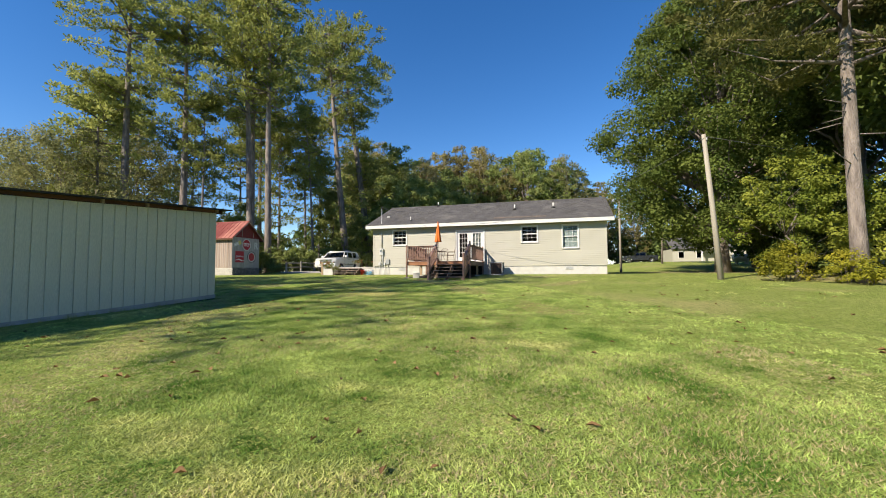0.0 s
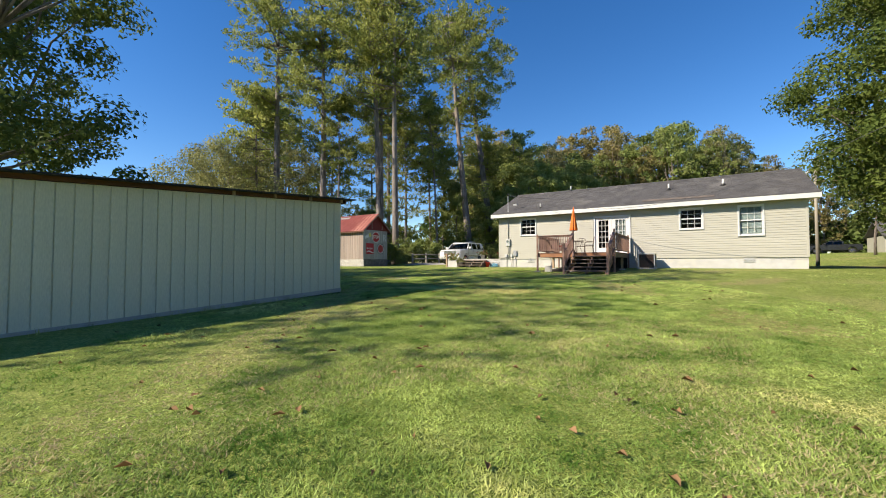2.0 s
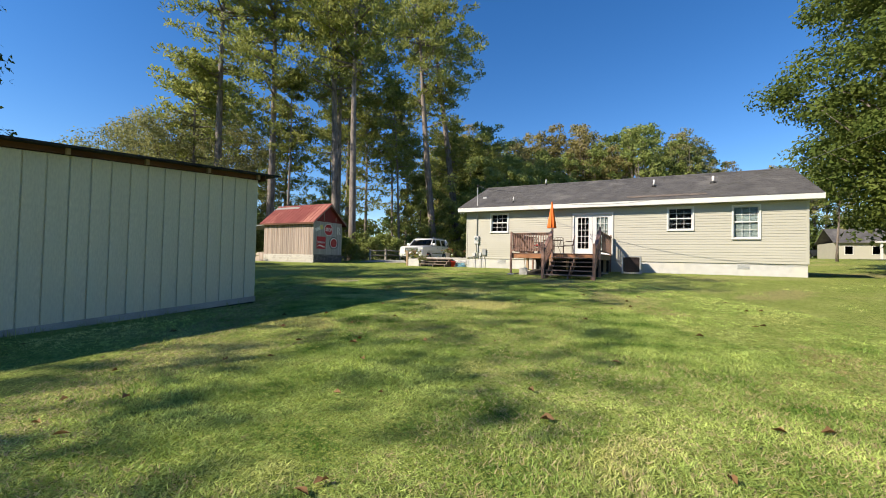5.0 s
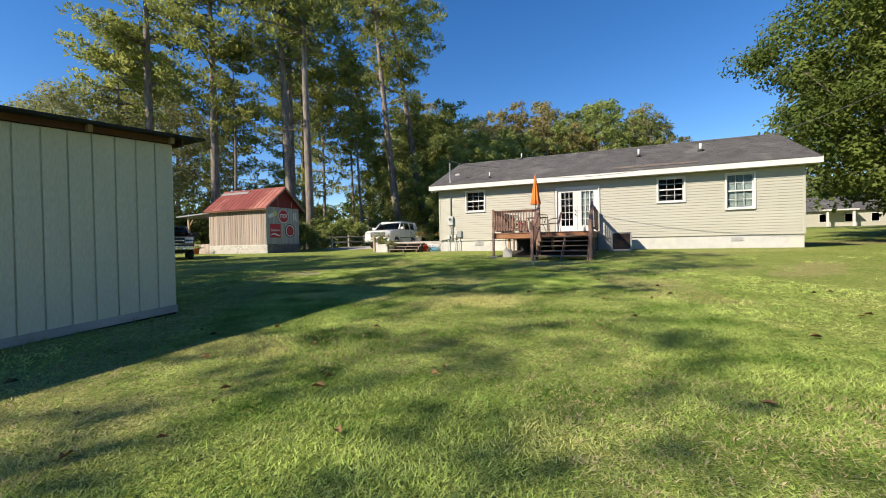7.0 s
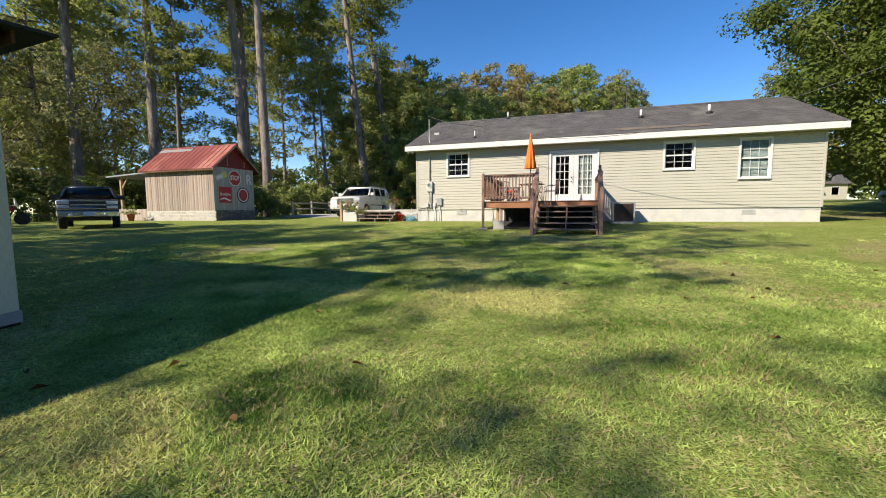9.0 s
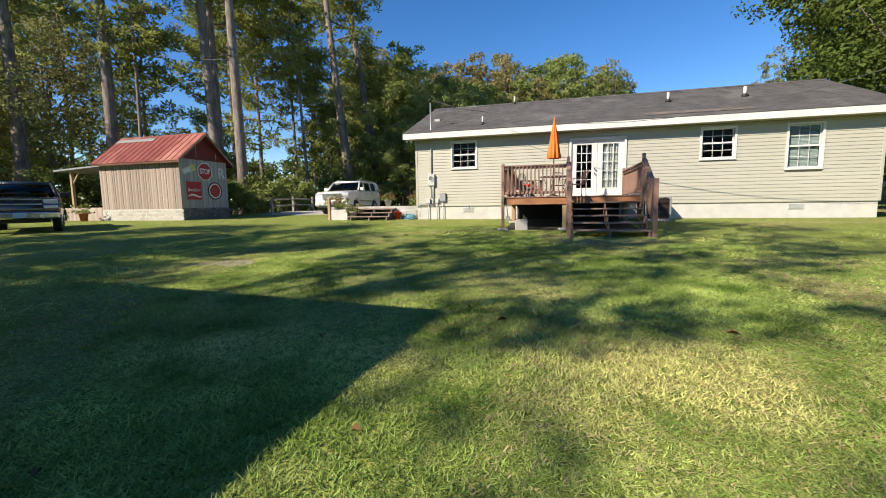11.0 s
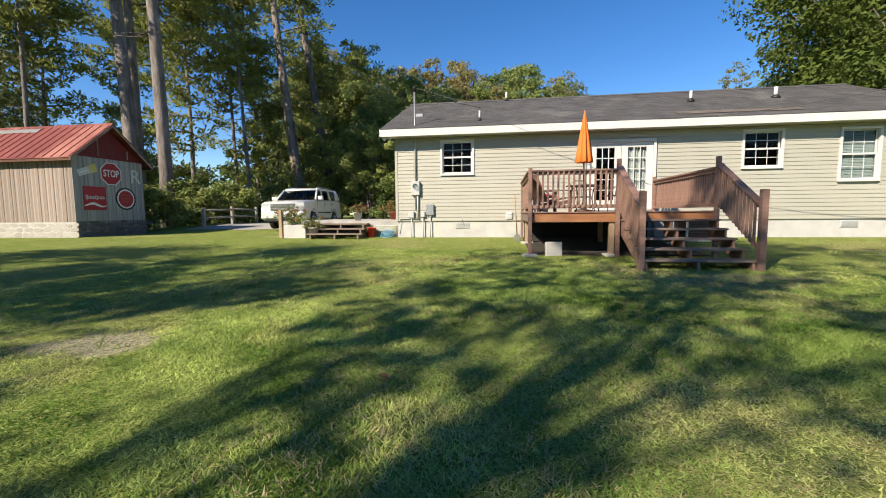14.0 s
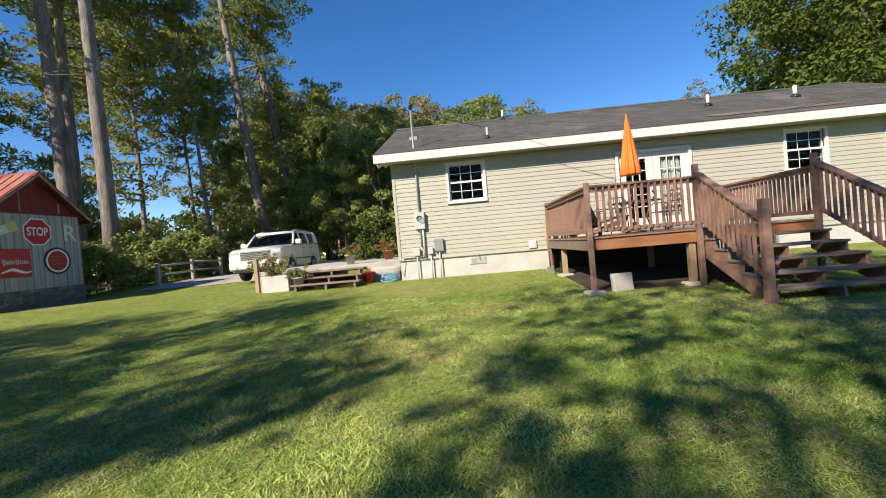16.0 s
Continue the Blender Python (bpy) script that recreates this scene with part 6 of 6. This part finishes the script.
bx = thing("white_tank", pose(34.2, 27.5, ground(34, 27.5)), "white propane tank on the far lawn", "tank")
part("tank", lathe(bmesh.new(), [(0.05, -1.0), (0.38, -0.85), (0.45, -0.6), (0.45, 0.6), (0.38, 0.85), (0.05, 1.0)], (0, 0, 0.75), 16, "x"), "white", bx)
for x in (-0.5, 0.5):
    part("leg", boxes((x - 0.1, x + 0.1, -0.3, 0.3, -0.1, 0.34)), "concrete", bx)

# ---- grass and leaves ----
def blades(name, n, inside, seed, label, material="grassblade", tall=1.0):
    rng = np.random.default_rng(seed)
    x, y = rng.uniform(-8, 24, n * 5), rng.uniform(-30, -3.2, n * 5)
    keep = inside(x, y)
    x, y = x[keep][:n], y[keep][:n]
    k = len(x)
    tx = np.repeat(x, 5) + rng.normal(size=k * 5) * 0.022
    ty = np.repeat(y, 5) + rng.normal(size=k * 5) * 0.022
    patch = 0.75 + 0.35 * np.sin(tx * 1.3 + np.sin(ty * 0.9)) * np.sin(ty * 1.7)
    h = rng.uniform(0.016, 0.046, k * 5) * patch * tall
    gz = np.array([ground(a, b) for a, b in zip(x, y)])
    tz = np.repeat(gz, 5)
    a = rng.uniform(0, math.tau, k * 5)
    w = rng.uniform(0.004, 0.0085, k * 5)
    lx, ly = rng.normal(size=k * 5) * 0.036, rng.normal(size=k * 5) * 0.036
    v = np.stack([np.stack([tx - np.cos(a) * w, ty - np.sin(a) * w, tz - 0.004], 1), np.stack([tx + np.cos(a) * w, ty + np.sin(a) * w, tz - 0.004], 1), np.stack([tx + lx, ty + ly, tz + h], 1)], axis=1).reshape(-1, 3)
    ob = new(name, cloud(name, v, np.arange(len(v)).reshape(-1, 3), material))
    tagged(ob, label, "grass", kind="stuff")


def along(x, y):
    """How far a place lies from the worn line across the lawn."""
    ax, ay, bx_, by_ = 13.0, -25.0, 3.0, -9.5
    dx, dy = bx_ - ax, by_ - ay
    t = np.clip(((x - ax) * dx + (y - ay) * dy) / (dx * dx + dy * dy), 0, 1)
    return np.hypot(x - ax - t * dx, y - ay - t * dy)


def worn(x, y):
    """True but on the bare soil patch."""
    return np.hypot((x - -0.5) / 0.8, (y - -10.7) / 0.42) + 0.25 * np.sin(x * 5 + y * 3) > 0.85


blades("lawn_grass", 150000, lambda x, y: (along(x, y) < 4.0) & worn(x, y), 1, "short green lawn grass in the middle yard")
blades("lawn_grass", 30000, lambda x, y: (along(x, y) >= 4.0) & (along(x, y) < 7.5) & worn(x, y) & ((x > 2.2) | (y > -16.5)) & ~((x > 4.2) & (x < 8.7) & (y > -4.4)), 2, "short green lawn grass around the yard")

blades("dry_grass", 34000, lambda x, y: (along(x, y) < 5.0) & (np.sin(x * 0.9 + 1) * np.sin(y * 0.7) > -0.2) & ((x > 2.2) | (y > -16.5)), 3, "straw-coloured dry blades in the lawn", "straw")
blades("tall_grass", 3500, lambda x, y: (np.sin(x * 2.1 + 2) * np.sin(y * 1.7 + 1) > 0.55) & ((x > 2.2) | (y > -16.5)) & ~((x > 4.2) & (x < 8.7) & (y > -4.4)), 4, "taller tufts of grass in the lawn", "grassblade", 1.9)
blades("weeds", 4200, lambda x, y: (x > 1.93 + (y + 16.8) * 0.0805) & (x < 2.3 + (y + 16.8) * 0.0805) & (y < -16.5), 5, "tall weeds along the storage building", "grassblade", 3.6)


def fallen_leaves():
    rng = np.random.default_rng(9)
    n = 360
    x, y = rng.uniform(2.5, 22, n), rng.uniform(-27, -8, n)
    m = rng.uniform(size=n) < np.clip((-y - 8) / 16, 0.08, 1)
    x, y = x[m], y[m]
    v, f = [], []
    for a, b in zip(x, y):
        g = ground(a, b) + 0.045
        t, s = rng.uniform(0, math.tau), rng.uniform(0.02, 0.05)
        for k in range(6):
            u = t + k * math.tau / 6
            r = s * (1.4 if k % 3 == 0 else rng.uniform(0.4, 0.9))
            v.append((a + math.cos(u) * r, b + math.sin(u) * r, g - 0.012 + (0.0 if k % 3 == 0 else rng.uniform(0.005, 0.045))))
        o = len(v) - 6
        f += [(o, o + 1, o + 2, o + 3), (o, o + 3, o + 4, o + 5)]
    tagged(new("fallen_leaves", cloud("fallen_leaves", v, f, "deadleaf")), "brown fallen leaves scattered on the lawn", "leaves", kind="stuff")


fallen_leaves()
